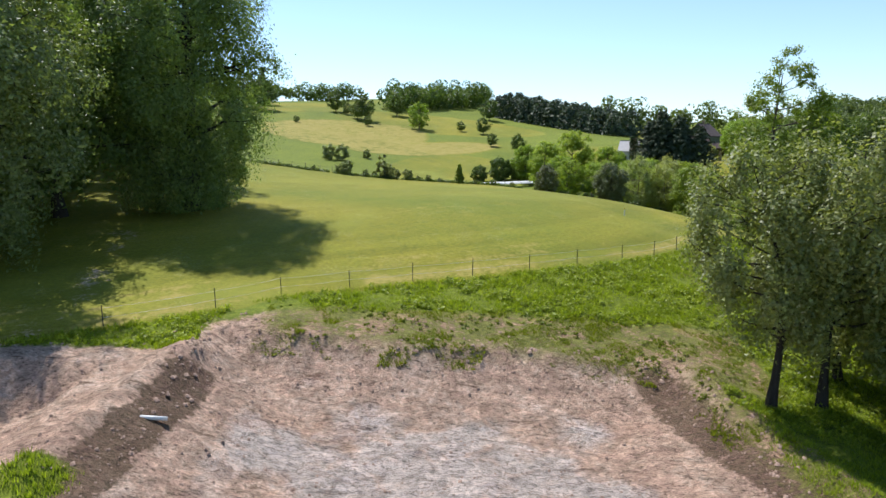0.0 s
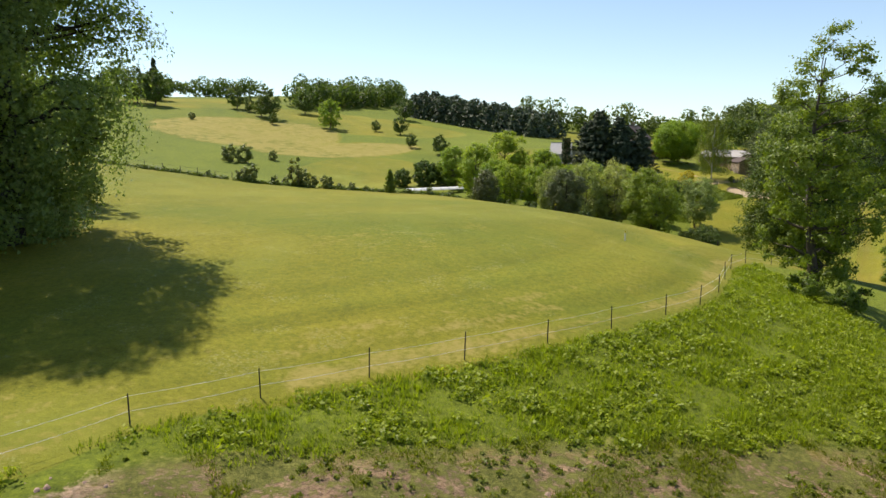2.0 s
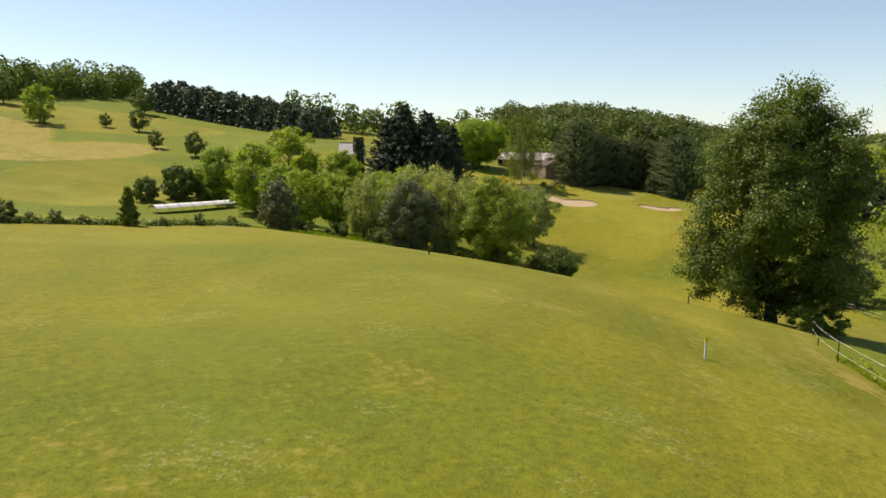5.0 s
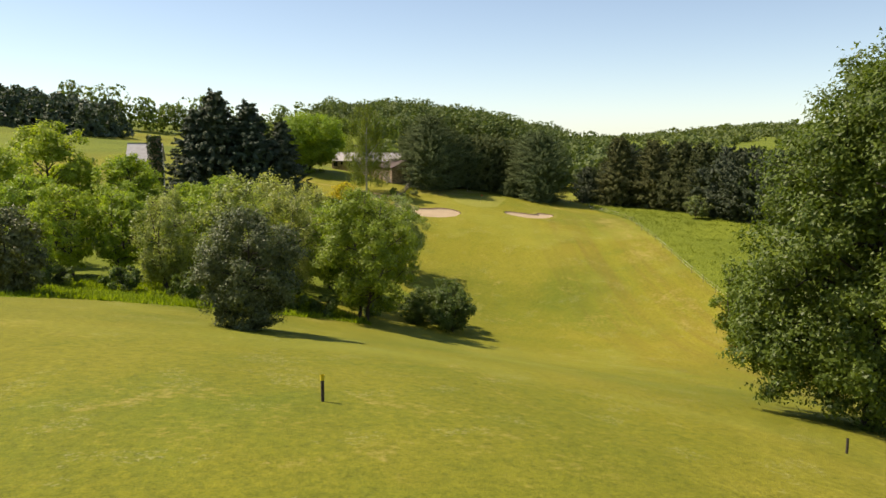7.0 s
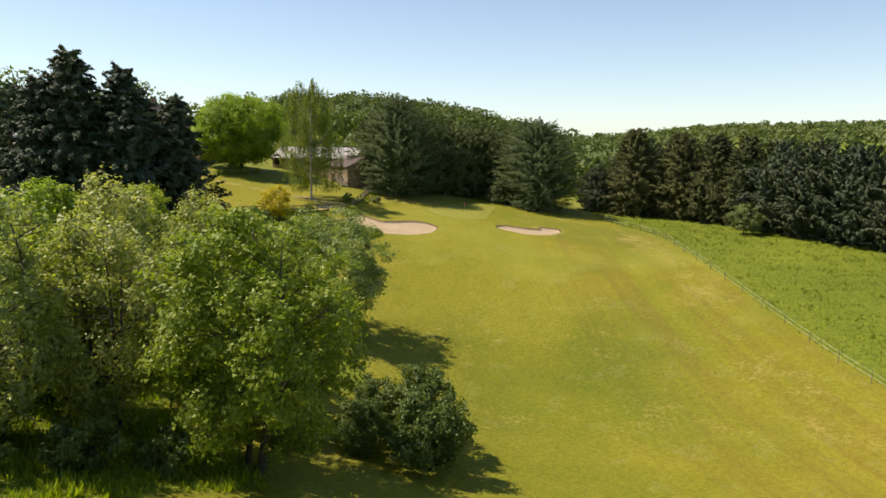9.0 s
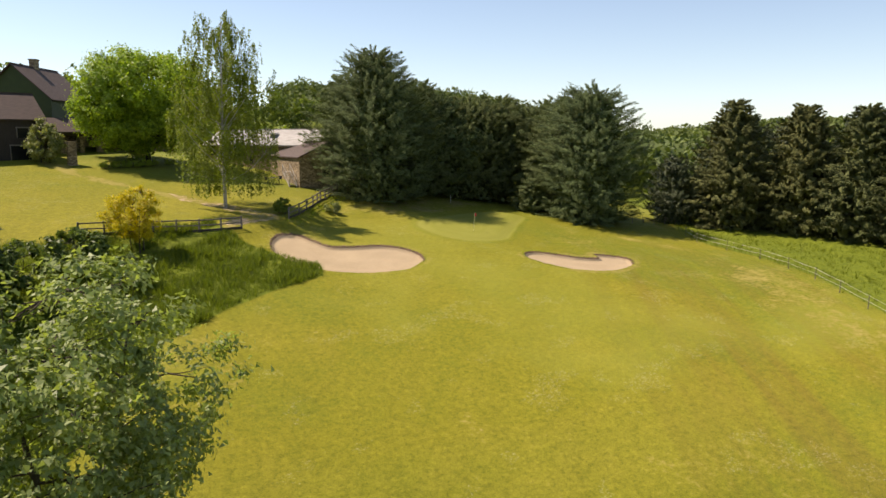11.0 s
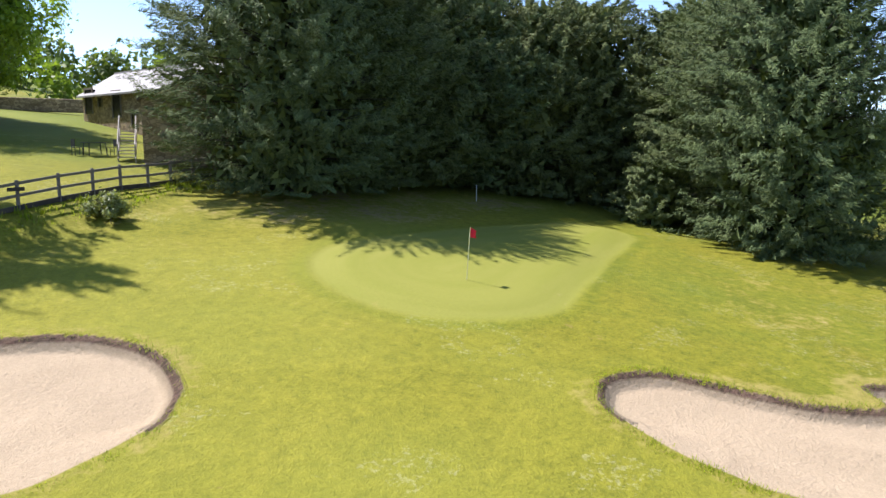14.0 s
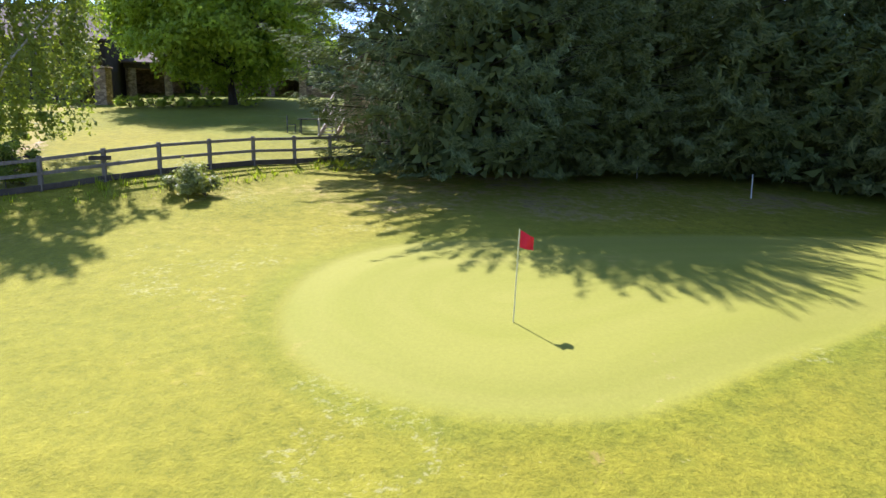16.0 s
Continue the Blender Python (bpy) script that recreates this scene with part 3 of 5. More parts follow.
def broadleaf(name, height, width, seed, count, leaf, leaves, bark, low=0.2, lobes=26, stems=1, droop=0.0, gap=0.0, spread=1.0, lean=(0, 0), thick=1.0, lobe=0.86):
    """A broad-leaved tree: tapered trunk, limbs to every lobe of the crown, and leaves in clumps round the lobes."""
    rng = rng_of(seed)
    root = new(name)
    r, top = width / 2, height
    mid = (low + 1) / 2 * top
    half = (1 - low) / 2 * top
    lines, centres, radii = [], [], []
    for k in range(lobes):
        h = -1 + 2 * (k + 0.5) / lobes
        ring = math.sqrt(max(0.05, 1 - (abs(h) ** 2.2))) * (0.45 + 0.45 * rng.random())
        a = k * 2.399 + rng.normal() * 0.35
        c = np.array([math.cos(a) * ring * r + lean[0] * (h + 1) / 2, math.sin(a) * ring * r + lean[1] * (h + 1) / 2, mid + h * half * 0.82 + rng.normal() * 0.05 * half])
        centres.append(c)
        radii.append(lobe * (0.20 + 0.24 * rng.random()) * min(r, half) * (1.05 - 0.25 * max(0, h)))
    centres, radii = np.array(centres), np.array(radii)
    for s in range(stems):
        foot = np.array([0.0, 0.0, 0.0]) if stems == 1 else np.array([math.cos(s * 2.4) * 0.45, math.sin(s * 2.4) * 0.45, 0.0])
        tip = np.array([lean[0] + rng.normal() * 0.05 * r, lean[1] + rng.normal() * 0.05 * r, top * 0.88]) + (0 if stems == 1 else 1) * np.array([math.cos(s * 2.4), math.sin(s * 2.4), 0]) * r * 0.45
        trunk = bent(foot, tip, rng, 0.05, 9)
        girth = thick * 0.022 * height / math.sqrt(stems)
        rad = girth * (1 - np.linspace(0, 1, 9) ** 0.9 * 0.92)
        rad[0] *= 1.5
        trunk[0, 2] -= 0.4
        lines.append((trunk, rad))
        for c, cr in list(zip(centres, radii))[s::stems]:
            start_h = np.clip((c[2] - 0.45 * math.hypot(c[0], c[1])) / (top * 0.88), 0.12, 0.9)
            k = start_h * 8
            a = trunk[int(k)] + (trunk[min(8, int(k) + 1)] - trunk[int(k)]) * (k % 1)
            g = np.interp(k, np.arange(9), rad)
            limb = bent(a, c, rng, 0.10, 5)
            lines.append((limb, np.linspace(g * 0.55, 0.025, 5)))
            for _ in range(2):
                end = c + unit(rng.normal(size=3)) * cr * 0.85
                lines.append((bent(limb[3], end, rng, 0.12, 4), np.linspace(max(0.03, g * 0.2), 0.012, 4)))
    v, f = tubes(lines, 5)
    part("trunk", smooth_mesh(raw_mesh("trunk", v, f)), bark, root)
    clumps = max(40, int(1500 * count / (count + 60000)))
    which = rng.choice(len(centres), clumps, p=radii ** 2 / (radii ** 2).sum())
    out = unit(rng.normal(size=(clumps, 3)) * (1, 1, 0.85))
    depth = rng.random((clumps, 1)) ** 0.45
    at = centres[which] + out * radii[which][:, None] * spread * (0.35 + 0.75 * depth)
    if gap:
        keep = rng.random(clumps) > gap * (0.5 + 0.5 * np.sin(at[:, 0] * 1.3 + seed) * np.sin(at[:, 2] * 1.1 + at[:, 1]))
        at, out = at[keep], out[keep]
    per = max(6, int(count / max(1, len(at))))
    sigma = 0.0225 * (width + 3) * (0.7 + 0.6 * rng.random((len(at), 1)))
    p = np.repeat(at, per, 0) + rng.normal(size=(len(at) * per, 3)) * np.repeat(sigma, per, 0) * (1, 1, 0.75 + droop)
    if droop:
        hang = rng.random(len(at)) ** 2 * droop * 0.09 * height
        p[:, 2] -= np.repeat(hang, per) * rng.random(len(p))
    p[:, 2] = np.maximum(p[:, 2], 0.25 + 0.3 * rng.random(len(p)))
    middle = np.array([lean[0] / 2, lean[1] / 2, mid - 0.2 * half])
    face = 0.35 * unit(p - middle) + 0.45 * np.repeat(out, per, 0) + unit(p - np.repeat(at, per, 0)) * 0.55 + np.array([0, 0, 0.45])
    v, f = leaf_mesh(p, face, leaf, rng, 0.62, loose=0.5)
    deep = count // 7 if not gap else 8
    which = rng.integers(0, len(centres), deep)
    q = centres[which] + unit(rng.normal(size=(deep, 3))) * (radii[which] * 0.8 * rng.random(deep) ** 0.5)[:, None] * (1 - 0.75 * bool(gap))
    q[:, 2] = np.maximum(q[:, 2], 0.3)
    v2, f2 = leaf_mesh(q, q - middle, leaf * 1.3, rng, 0.75)
    v, f = np.concatenate([v, v2]), np.concatenate([f, f2 + len(v)])
    part("crown", raw_mesh("crown", v, f), leaves, root)
    return root


def conifer(name, height, width, seed, plumes, per, leaf, leaves, bark, full=0.42, tip=0.75, low=0.02, lift=0.7, squat=0.9, spire=0.0, fine=0.3):
    """A dense evergreen: upright trunk and sprays that sweep out and up from it."""
    rng = rng_of(seed)
    root = new(name)
    r = width / 2
    h = low + (0.985 - low) * rng.random(plumes) ** 0.9
    a = rng.random(plumes) * 2 * np.pi
    prof = np.minimum(1.0, ((1 - h) / (1 - full)) ** squat) * (0.66 + 0.34 * np.minimum(1, h / 0.28))
    lump = 1 + 0.13 * np.sin(3 * a + seed) * np.sin(7 * h + seed * 2) + 0.12 * np.sin(7 * a + 2 * seed) * np.sin(23 * h + seed) + 0.07 * rng.normal(size=plumes)
    R = r * prof * lump
    out = np.stack([np.cos(a), np.sin(a), 0 * a], -1)
    base = np.stack([np.cos(a) * R * 0.72, np.sin(a) * R * 0.72, h * height - 0.04 * height * prof], -1)
    rise = lift * (0.5 + h)
    way = unit(out + np.stack([0 * a, 0 * a, rise], -1) + 0.25 * rng.normal(size=(plumes, 3)))
    length = (0.25 * r + 0.05 * height) * (0.55 - 0.4 * spire + (0.45 + 0.4 * spire) * prof) * (0.7 + 0.6 * rng.random(plumes))
    t = rng.random((plumes, per)) ** 0.8
    wide = (0.15 * (1 - t) + 0.035) * length[:, None]
    p = base[:, None] + way[:, None] * (t * length[:, None])[..., None] + rng.normal(size=(plumes, per, 3)) * wide[..., None] * 0.44
    p = p.reshape(-1, 3)
    along = np.repeat(way, per, 0)
    face = np.repeat(out, per, 0) * 0.7 + np.array([0, 0, 0.6])
    p[:, 2] = np.maximum(p[:, 2], 0.15)
    v, f = leaf_mesh(p, face, leaf, rng, fine, along, 0.42, 0.24)
    inner = int(plumes * 11)
    hi = rng.random(inner) * 0.93
    ai = rng.random(inner) * 2 * np.pi
    Ri = r * np.minimum(1.0, ((1 - hi) / (1 - full)) ** squat) * (0.15 + 0.50 * rng.random(inner))
    q = np.stack([np.cos(ai) * Ri, np.sin(ai) * Ri, hi * height + 0.2], -1)
    v2, f2 = leaf_mesh(q, q * (1, 1, 0) + 0.01, leaf * 1.8, rng, 0.5)
    v, f = np.concatenate([v, v2]), np.concatenate([f, f2 + len(v)])
    lines = [(np.array([(0, 0, -0.3), (0, 0, height * 0.3), (0.05, 0.03, height * 0.65), (0, 0, height * 0.97)]), [0.02 * height, 0.015 * height, 0.008 * height, 0.02])]
    for k in range(0, plumes, 3):
        lines.append((np.array([(0, 0, max(0.2, base[k, 2] - 0.4)), base[k] * (0.5, 0.5, 1), base[k] + way[k] * length[k] * 0.5]), [0.05, 0.03, 0.012]))
    tv, tf = tubes(lines, 5)
    part("trunk", smooth_mesh(raw_mesh("trunk", tv, tf)), bark, root)
    part("crown", raw_mesh("crown", v, f), leaves, root)
    return root


def birch(name, height, width, seed, strands, per, leaf):
    """A weeping birch: pale slender trunk, rising limbs and long hanging strands of small leaves."""
    rng = rng_of(seed)
    root = new(name)
    trunk = bent((0, 0, -0.3), (0.4, 0.2, height * 0.97), rng, 0.015, 10)
    lines = [(trunk, np.linspace(0.19, 0.03, 10))]
    tips = []
    for k in range(46):
        h = 0.16 + 0.81 * (k + rng.random()) / 46
        a = k * 2.399 + rng.normal() * 0.3
        reach = width / 2 * (0.12 + 0.88 * math.sin(min(1, (1.02 - h) * 1.35 + 0.08) * math.pi / 2)) * (0.55 + 0.6 * rng.random())
        s = np.array([np.interp(h * 9, np.arange(10), trunk[:, i]) for i in range(3)])
        e = s + np.array([math.cos(a) * reach, math.sin(a) * reach, reach * 0.75 + 0.5])
        e[2] = min(e[2], height)
        limb = bent(s, e, rng, 0.08, 5)
        lines.append((limb, np.linspace(0.07 * (1.2 - h), 0.012, 5)))
        tips += [limb[2], limb[3], limb[4], limb[4]]
    tips = np.array(tips)
    odds = np.clip(1.25 - tips[:, 2] / height, 0.08, 1.0)
    pick = tips[rng.choice(len(tips), strands, p=odds / odds.sum())] + rng.normal(size=(strands, 3)) * 0.35
    hang = (1.6 + 5.6 * rng.random(strands) ** 1.2) * np.clip(1.25 - pick[:, 2] / height, 0.3, 1.0)
    t = np.linspace(0, 1, per)[None, :] + 0
    sway = rng.normal(size=(strands, 1, 2)) * 0.35
    p = np.zeros((strands, per, 3))
    p[..., :2] = pick[:, None, :2] + sway * 0.6 * (t ** 2)[..., None] + rng.normal(size=(strands, per, 2)) * 0.075
    p[..., 2] = pick[:, None, 2] - hang[:, None] * t + rng.normal(size=(strands, per)) * 0.08
    p = p.reshape(-1, 3)
    p[:, 2] = np.maximum(p[:, 2], 1.2 + rng.random(len(p)))
    v, f = leaf_mesh(p, p * (1, 1, 0) + (0.01, 0, 1.0), leaf, rng, 0.7)
    part("crown", raw_mesh("crown", v, f), LEAF_BIRCH, root)
    for name_of, line in zip(["trunk"] + ["limb"] * len(lines), lines):
        part(name_of, smooth_mesh(raw_mesh(name_of, *tubes([line], 7))), BARK_BIRCH, root)
    return root


def place(thing, x, y, label, category="tree", group="", turn=0.0, scale=1.0, sink=0.1):
    thing.matrix_basis = stand(x, y, sink, turn, scale)
    return tagged(thing, label, category, group)


def repeat(thing, rows, sink=0.1):
    """More of a kind: rows of x, y, turn, scale."""
    for x, y, turn, scale in rows:
        m = stand(x, y, sink, turn)
        twin = copy_thing(thing, m)
        twin.matrix_basis = m @ Matrix.Scale(scale, 4)

# ---- trees, from the start of the flight onwards ----
place(broadleaf("tree", 32, 18.8, 11, 105000, 0.23, LEAF_BEECH, BARK_DARK, -0.08, 70, droop=0.9), -26.8, 74, "tall dark-green beech with sweeping low branches on the fairway edge")
place(broadleaf("tree", 33, 19, 12, 60000, 0.25, LEAF_GREY, BARK_DARK, 0.02, 44, droop=1.0), -36.5, 54, "tall grey-green tree standing beside the dirt track")
edge_tree = place(broadleaf("tree", 33, 22, 13, 14000, 0.6, LEAF_BEECH, BARK_DARK, 0.03, 38, droop=0.5), -48, 80, "tall dark tree in the shaded wood edge", group="wood edge trees")
repeat(edge_tree, [(-41, 97, 80, 0.95), (-57, 66, 160, 0.95), (-39, 71, 200, 0.85), (-46, 54, 60, 0.85), (-48, 43, 140, 0.8), (-60, 95, 240, 1.0), (-56, 50, 20, 0.85), (-52, 112, 300, 0.9)])
alder = place(broadleaf("alder", 15.6, 9.8, 21, 26000, 0.19, LEAF_GREY, BARK_DARK, 0.22, 34, droop=1.5, gap=0.9, lean=(-1.2, 0.3), thick=0.85, lobe=0.56), 19.0, 39.0, "slender grey-green alder with bare lower trunk beside the dug pond", group="alders by the pond")
repeat(alder, [(22.2, 39.6, 100, 1.06)])
far_alder = place(broadleaf("alder", 15.0, 10.5, 25, 13000, 0.28, LEAF_GREY, BARK_DARK, 0.08, 24, droop=1.4, gap=0.4, thick=0.85), 25.8, 44.5, "grey-green alder in the dense pond-side wood", group="alders by the pond")
repeat(far_alder, [(28.0, 37.5, 300, 0.95), (31, 49, 40, 1.0), (31, 31.5, 130, 0.9), (34, 41, 250, 1.0), (37, 56, 310, 0.95)])
place(broadleaf("alder", 23.0, 12.0, 22, 34000, 0.23, LEAF_BROAD, BARK, 0.04, 38, gap=0.7, spread=1.0), 37.0, 79.5, "tall open-crowned alder with a lacy top")
place(broadleaf("oak", 21.2, 15.0, 23, 120000, 0.19, LEAF_OAK, BARK_DARK, 0.0, 64), 52.8, 105.5, "large full-crowned green oak standing beside the wire fence")
low_bush = place(broadleaf("bush", 2.6, 3.4, 31, 3500, 0.16, LEAF_BROAD, BARK, 0.0, 14, stems=3), 55.0, 101.5, "low green bush in the grass by the fence", "bush", "low bushes")
repeat(low_bush, [(50, 100, 50, 0.8), (33, 75, 90, 0.9), (36, 73.5, 200, 1.0), (30.5, 44, 10, 0.9), (24, 34, 70, 0.8), (85.5, 127.5, 30, 1.1), (80, 124, 200, 0.9)])

# the thicket beside the second fairway
place(broadleaf("holly", 7.9, 6.4, 41, 36000, 0.13, LEAF_HOLLY, BARK_DARK, 0.0, 34), 30.0, 133.5, "dark glossy holly bush on the mown slope", "bush")
place(broadleaf("holly", 6.8, 6.0, 42, 12000, 0.2, LEAF_HOLLY, BARK_DARK, 0.0, 30), 20.7, 157, "dark round holly bush at the thicket edge", "bush")
place(broadleaf("field_maple", 14.6, 12.0, 43, 44000, 0.22, LEAF_MID, BARK, 0.1, 72, stems=3, gap=0.35, lobe=0.7), 52.5, 154.5, "many-stemmed green maple at the end of the thicket")
place(broadleaf("ash", 12.0, 9.4, 44, 30000, 0.19, LEAF_WILLOW, BARK, 0.08, 40, stems=2, gap=0.5), 73.2, 176.4, "young green ash tree on the fairway bank")
ash = place(broadleaf("ash", 10.4, 7.6, 45, 15000, 0.22, LEAF_LIME, BARK, 0.08, 52, stems=2, gap=0.3, lobe=0.68), 29, 175, "young bright-green ash tree in the thicket", group="thicket trees")
repeat(ash, [(34.5, 174, 80, 0.98), (40.5, 171.5, 160, 0.98), (24.5, 168, 30, 0.72), (46, 166, 220, 1.08), (58, 170, 300, 1.1), (57, 163, 10, 1.05), (28, 186, 120, 1.05)])
willow = place(broadleaf("willow", 13.0, 9.0, 46, 18000, 0.22, LEAF_WILLOW, BARK, 0.06, 60, stems=3, droop=0.8, gap=0.3, lobe=0.66), 41.5, 160.5, "silvery grey-green willow in the thicket", group="thicket willows")
repeat(willow, [(47.5, 161, 120, 0.95), (36, 165, 240, 0.8), (52, 172, 60, 1.05), (62, 181, 20, 0.9)])
sycamore = place(broadleaf("sycamore", 16.0, 13.5, 47, 24000, 0.32, LEAF_LIME, BARK, 0.03, 62, lobe=0.72), 34, 205, "broad light-green sycamore behind the thicket", group="thicket sycamores")
repeat(sycamore, [(42, 196, 70, 0.78), (51, 185, 150, 0.70), (26, 197, 250, 0.85), (60, 190, 30, 0.64), (45, 181, 200, 0.66), (22, 214, 100, 0.7), (49, 214, 40, 0.55)])
dome = place(broadleaf("bush", 5.3, 5.2, 48, 11000, 0.17, LEAF_DEEP, BARK_DARK, 0.0, 26), 62.8, 152.0, "dark clipped dome of shrubs at the fairway edge", "bush", "fairway shrubs")
repeat(dome, [(65.2, 155.5, 90, 1.1), (63.5, 158.0, 30, 0.8), (60.3, 155.5, 140, 0.7)])
under = place(broadleaf("shrub", 3.0, 4.4, 49, 4000, 0.2, LEAF_DEEP, BARK_DARK, 0.0, 16, stems=3), 40, 156.5, "dark low shrub growing under the thicket trees", "bush", "thicket undergrowth")
repeat(under, [(44.5, 156, 50, 0.9), (48, 155, 120, 0.8), (35.5, 158, 200, 1.0), (31, 163, 260, 0.9), (26, 165, 20, 0.8), (55.5, 157.5, 170, 0.7), (76, 204, 70, 1.3), (80.5, 206.5, 150, 1.2), (71.5, 200, 20, 1.3),
    (83, 202.5, 300, 0.9), (68, 196, 210, 1.2), (64, 193, 40, 1.2), (78, 199.5, 100, 0.8)])
place(broadleaf("tree", 9.5, 8.0, 50, 14000, 0.25, LEAF_BROAD, BARK, 0.0, 30, stems=3), 86.0, 129.2, "bushy green tree beside the fairway fence")
place(broadleaf("tree", 10.5, 9.0, 51, 12000, 0.27, LEAF_GREY, BARK, 0.0, 30, stems=3), 92.0, 125.5, "bushy grey-green tree beside the fairway fence")
place(broadleaf("hawthorn", 5.2, 6.0, 52, 5000, 0.22, LEAF_GREY, BARK, 0.08, 22), 150.0, 172.5, "small pale hawthorn in front of the tall conifer hedge")
place(broadleaf("laburnum", 5.4, 4.2, 53, 11000, 0.13, LEAF_YELLOW, BARK, 0.2, 20, stems=4, gap=0.25), 85.8, 209.5, "yellow-flowering shrub with thin bare stems", "shrub")

# clubhouse lawn
place(broadleaf("horse_chestnut", 13.2, 17.6, 61, 95000, 0.26, LEAF_CHESTNUT, BARK_DARK, 0.17, 90, lobe=1.08), 98.0, 242.9, "broad domed bright-green chestnut tree on the clubhouse lawn")
place(birch("weeping_birch", 18.2, 8.6, 62, 1150, 38, 0.15), 96.9, 218.0, "tall weeping silver birch with a pale trunk on the lawn")

# evergreens behind the green and along the right-hand field
cypress = place(conifer("cypress", 17.0, 12.6, 71, 900, 130, 0.26, LEAF_CONIFER, BARK_DARK, lift=0.32, full=0.55, squat=0.55, fine=0.15), 115.7, 219.6, "tall dark-green cypress in the belt behind the putting green", group="cypress belt")
repeat(cypress, [(121.0, 222.3, 80, 0.82)])
back_cypress = place(conifer("cypress", 14.2, 12.0, 76, 440, 80, 0.36, LEAF_CONIFER, BARK_DARK, lift=0.45, full=0.6, squat=0.5, fine=0.2), 125.5, 225.0, "dark cypress standing back in the belt behind the green", group="cypress belt")
repeat(back_cypress, [(130.0, 225.5, 190, 0.95), (134.8, 224.5, 250, 0.96), (118, 227.5, 300, 0.95), (122, 230, 20, 0.9), (139.5, 224.0, 110, 1.02), (144.5, 219, 60, 1.05)])
cypress_b = place(conifer("cypress", 16.8, 13.4, 72, 800, 120, 0.27, LEAF_CONIFER, BARK_DARK, lift=0.28, full=0.6, squat=0.45, fine=0.16), 140.3, 207.8, "tall broad cypress with tiered drooping sprays behind the green", group="cypress belt")
repeat(cypress_b, [(143.0, 213.5, 200, 0.93)])
field_cypress = place(conifer("cypress", 16.6, 12.0, 77, 420, 70, 0.42, LEAF_CONIFER_WARM, BARK_DARK, lift=0.3, full=0.35, fine=0.25), 158.2, 198.5, "tall pointed cypress with brown-tipped sprays at the field edge", group="cypress belt")
repeat(field_cypress, [(161.5, 191.0, 140, 0.97), (162.0, 184.0, 240, 0.96), (161.0, 177.5, 60, 0.95)])
cypress_c = place(conifer("cypress", 14.6, 13.5, 73, 260, 60, 0.55, LEAF_HEDGE, BARK_DARK, full=0.62, squat=0.7), 157.5, 170.0, "dark cypress in the tall boundary hedge", group="boundary hedge")
repeat(cypress_c, [(155.5, 163.5, 50, 1.0), (153.5, 157, 110, 0.98), (152, 150.5, 170, 0.97), (150.5, 144, 230, 0.98), (149, 137.5, 290, 0.97), (148, 131, 350, 0.96), (166, 202, 70, 1.0), (172, 196, 130, 1.0), (168, 186, 20, 1.0), (155, 205, 200, 0.6)])
place(conifer("cypress", 4.8, 5.6, 74, 110, 90, 0.28, LEAF_CONIFER, BARK_DARK, full=0.3, low=0.15, lift=0.3, fine=0.2), 136.5, 214.5, "small spreading juniper at the foot of the cypresses", "bush")
fir = place(conifer("fir", 21.0, 12.5, 75, 420, 46, 0.55, LEAF_FIR, BARK_DARK, full=0.3, lift=0.1, squat=0.8, spire=0.5, fine=0.4), 59.5, 206.5, "dark spired fir tree beside the white-roofed house", group="firs by the house")
repeat(fir, [(64.0, 203.5, 90, 0.95), (56.6, 207.5, 200, 0.85), (69.5, 203.5, 300, 0.82), (66, 209, 40, 0.8)])

# shrubs on the lawn
shrub = place(broadleaf("shrub", 1.0, 1.3, 81, 1500, 0.09, LEAF_LIME, BARK, 0.0, 10, stems=3), 94.2, 239.1, "small clipped yellow-green shrub in a row on the lawn", "shrub", "row of clipped shrubs")
repeat(shrub, [(95.3, 239.3, 40, 1.0), (96.4, 239.6, 80, 1.05), (97.5, 240.0, 120, 1.0), (93.0, 239.0, 200, 1.0), (99.9, 240.8, 160, 1.0), (91.8, 238.9, 240, 1.0)])
place(broadleaf("shrub", 1.3, 1.7, 82, 6000, 0.09, LEAF_GREY, BARK, 0.0, 10, stems=3), 106.5, 213.9, "small round grey-green shrub in front of the rail fence", "shrub")
place(broadleaf("shrub", 1.7, 1.8, 83, 5500, 0.09, LEAF_BROAD, BARK, 0.0, 12, stems=3), 100.6, 213.4, "round leafy shrub by the end of the rail fence", "shrub")
place(broadleaf("shrub", 5.0, 4.2, 84, 6000, 0.2, LEAF_GREY, BARK, 0.0, 20, stems=2), 86.5, 243.0, "tall grey-green shrub beside the gravel path", "shrub")

# hedge of scrub along the crest of the first field, and the hillside beyond
scrub = place(broadleaf("scrub_bush", 2.6, 2.6, 91, 3000, 0.17, LEAF_GREY, BARK, 0.0, 12, stems=3), -18.9, 131, "small grey-green scrub bush on the field crest", "bush", "scrub along the crest")
repeat(scrub, [(-15.5, 131, 40, 0.55), (-14, 132, 80, 0.5), (-10.2, 131.5, 120, 0.8), (-11.5, 133, 10, 1.0), (-7.9, 131.6, 160, 0.8), (-4.1, 131.7, 200, 0.5), (-2, 131.5, 70, 0.35), (-20.5, 131.5, 20, 0.7),
    (-6, 132, 240, 0.4), (4.5, 131.5, 100, 0.35), (-25, 131, 50, 0.4), (-40.7, 236, 10, 1.9), (-36.5, 237, 90, 2.0), (-29.4, 246, 60, 1.2), (-69, 318, 150, 1.1), (8.0, 134, 30, 0.5), (12, 140, 110, 0.45)])
place(broadleaf("scrub_bush", 4.6, 2.6, 92, 2600, 0.2, LEAF_GREY, BARK, 0.0, 14, stems=2), -12.5, 131.3, "tall grey-green thorn bush on the field crest", "bush")
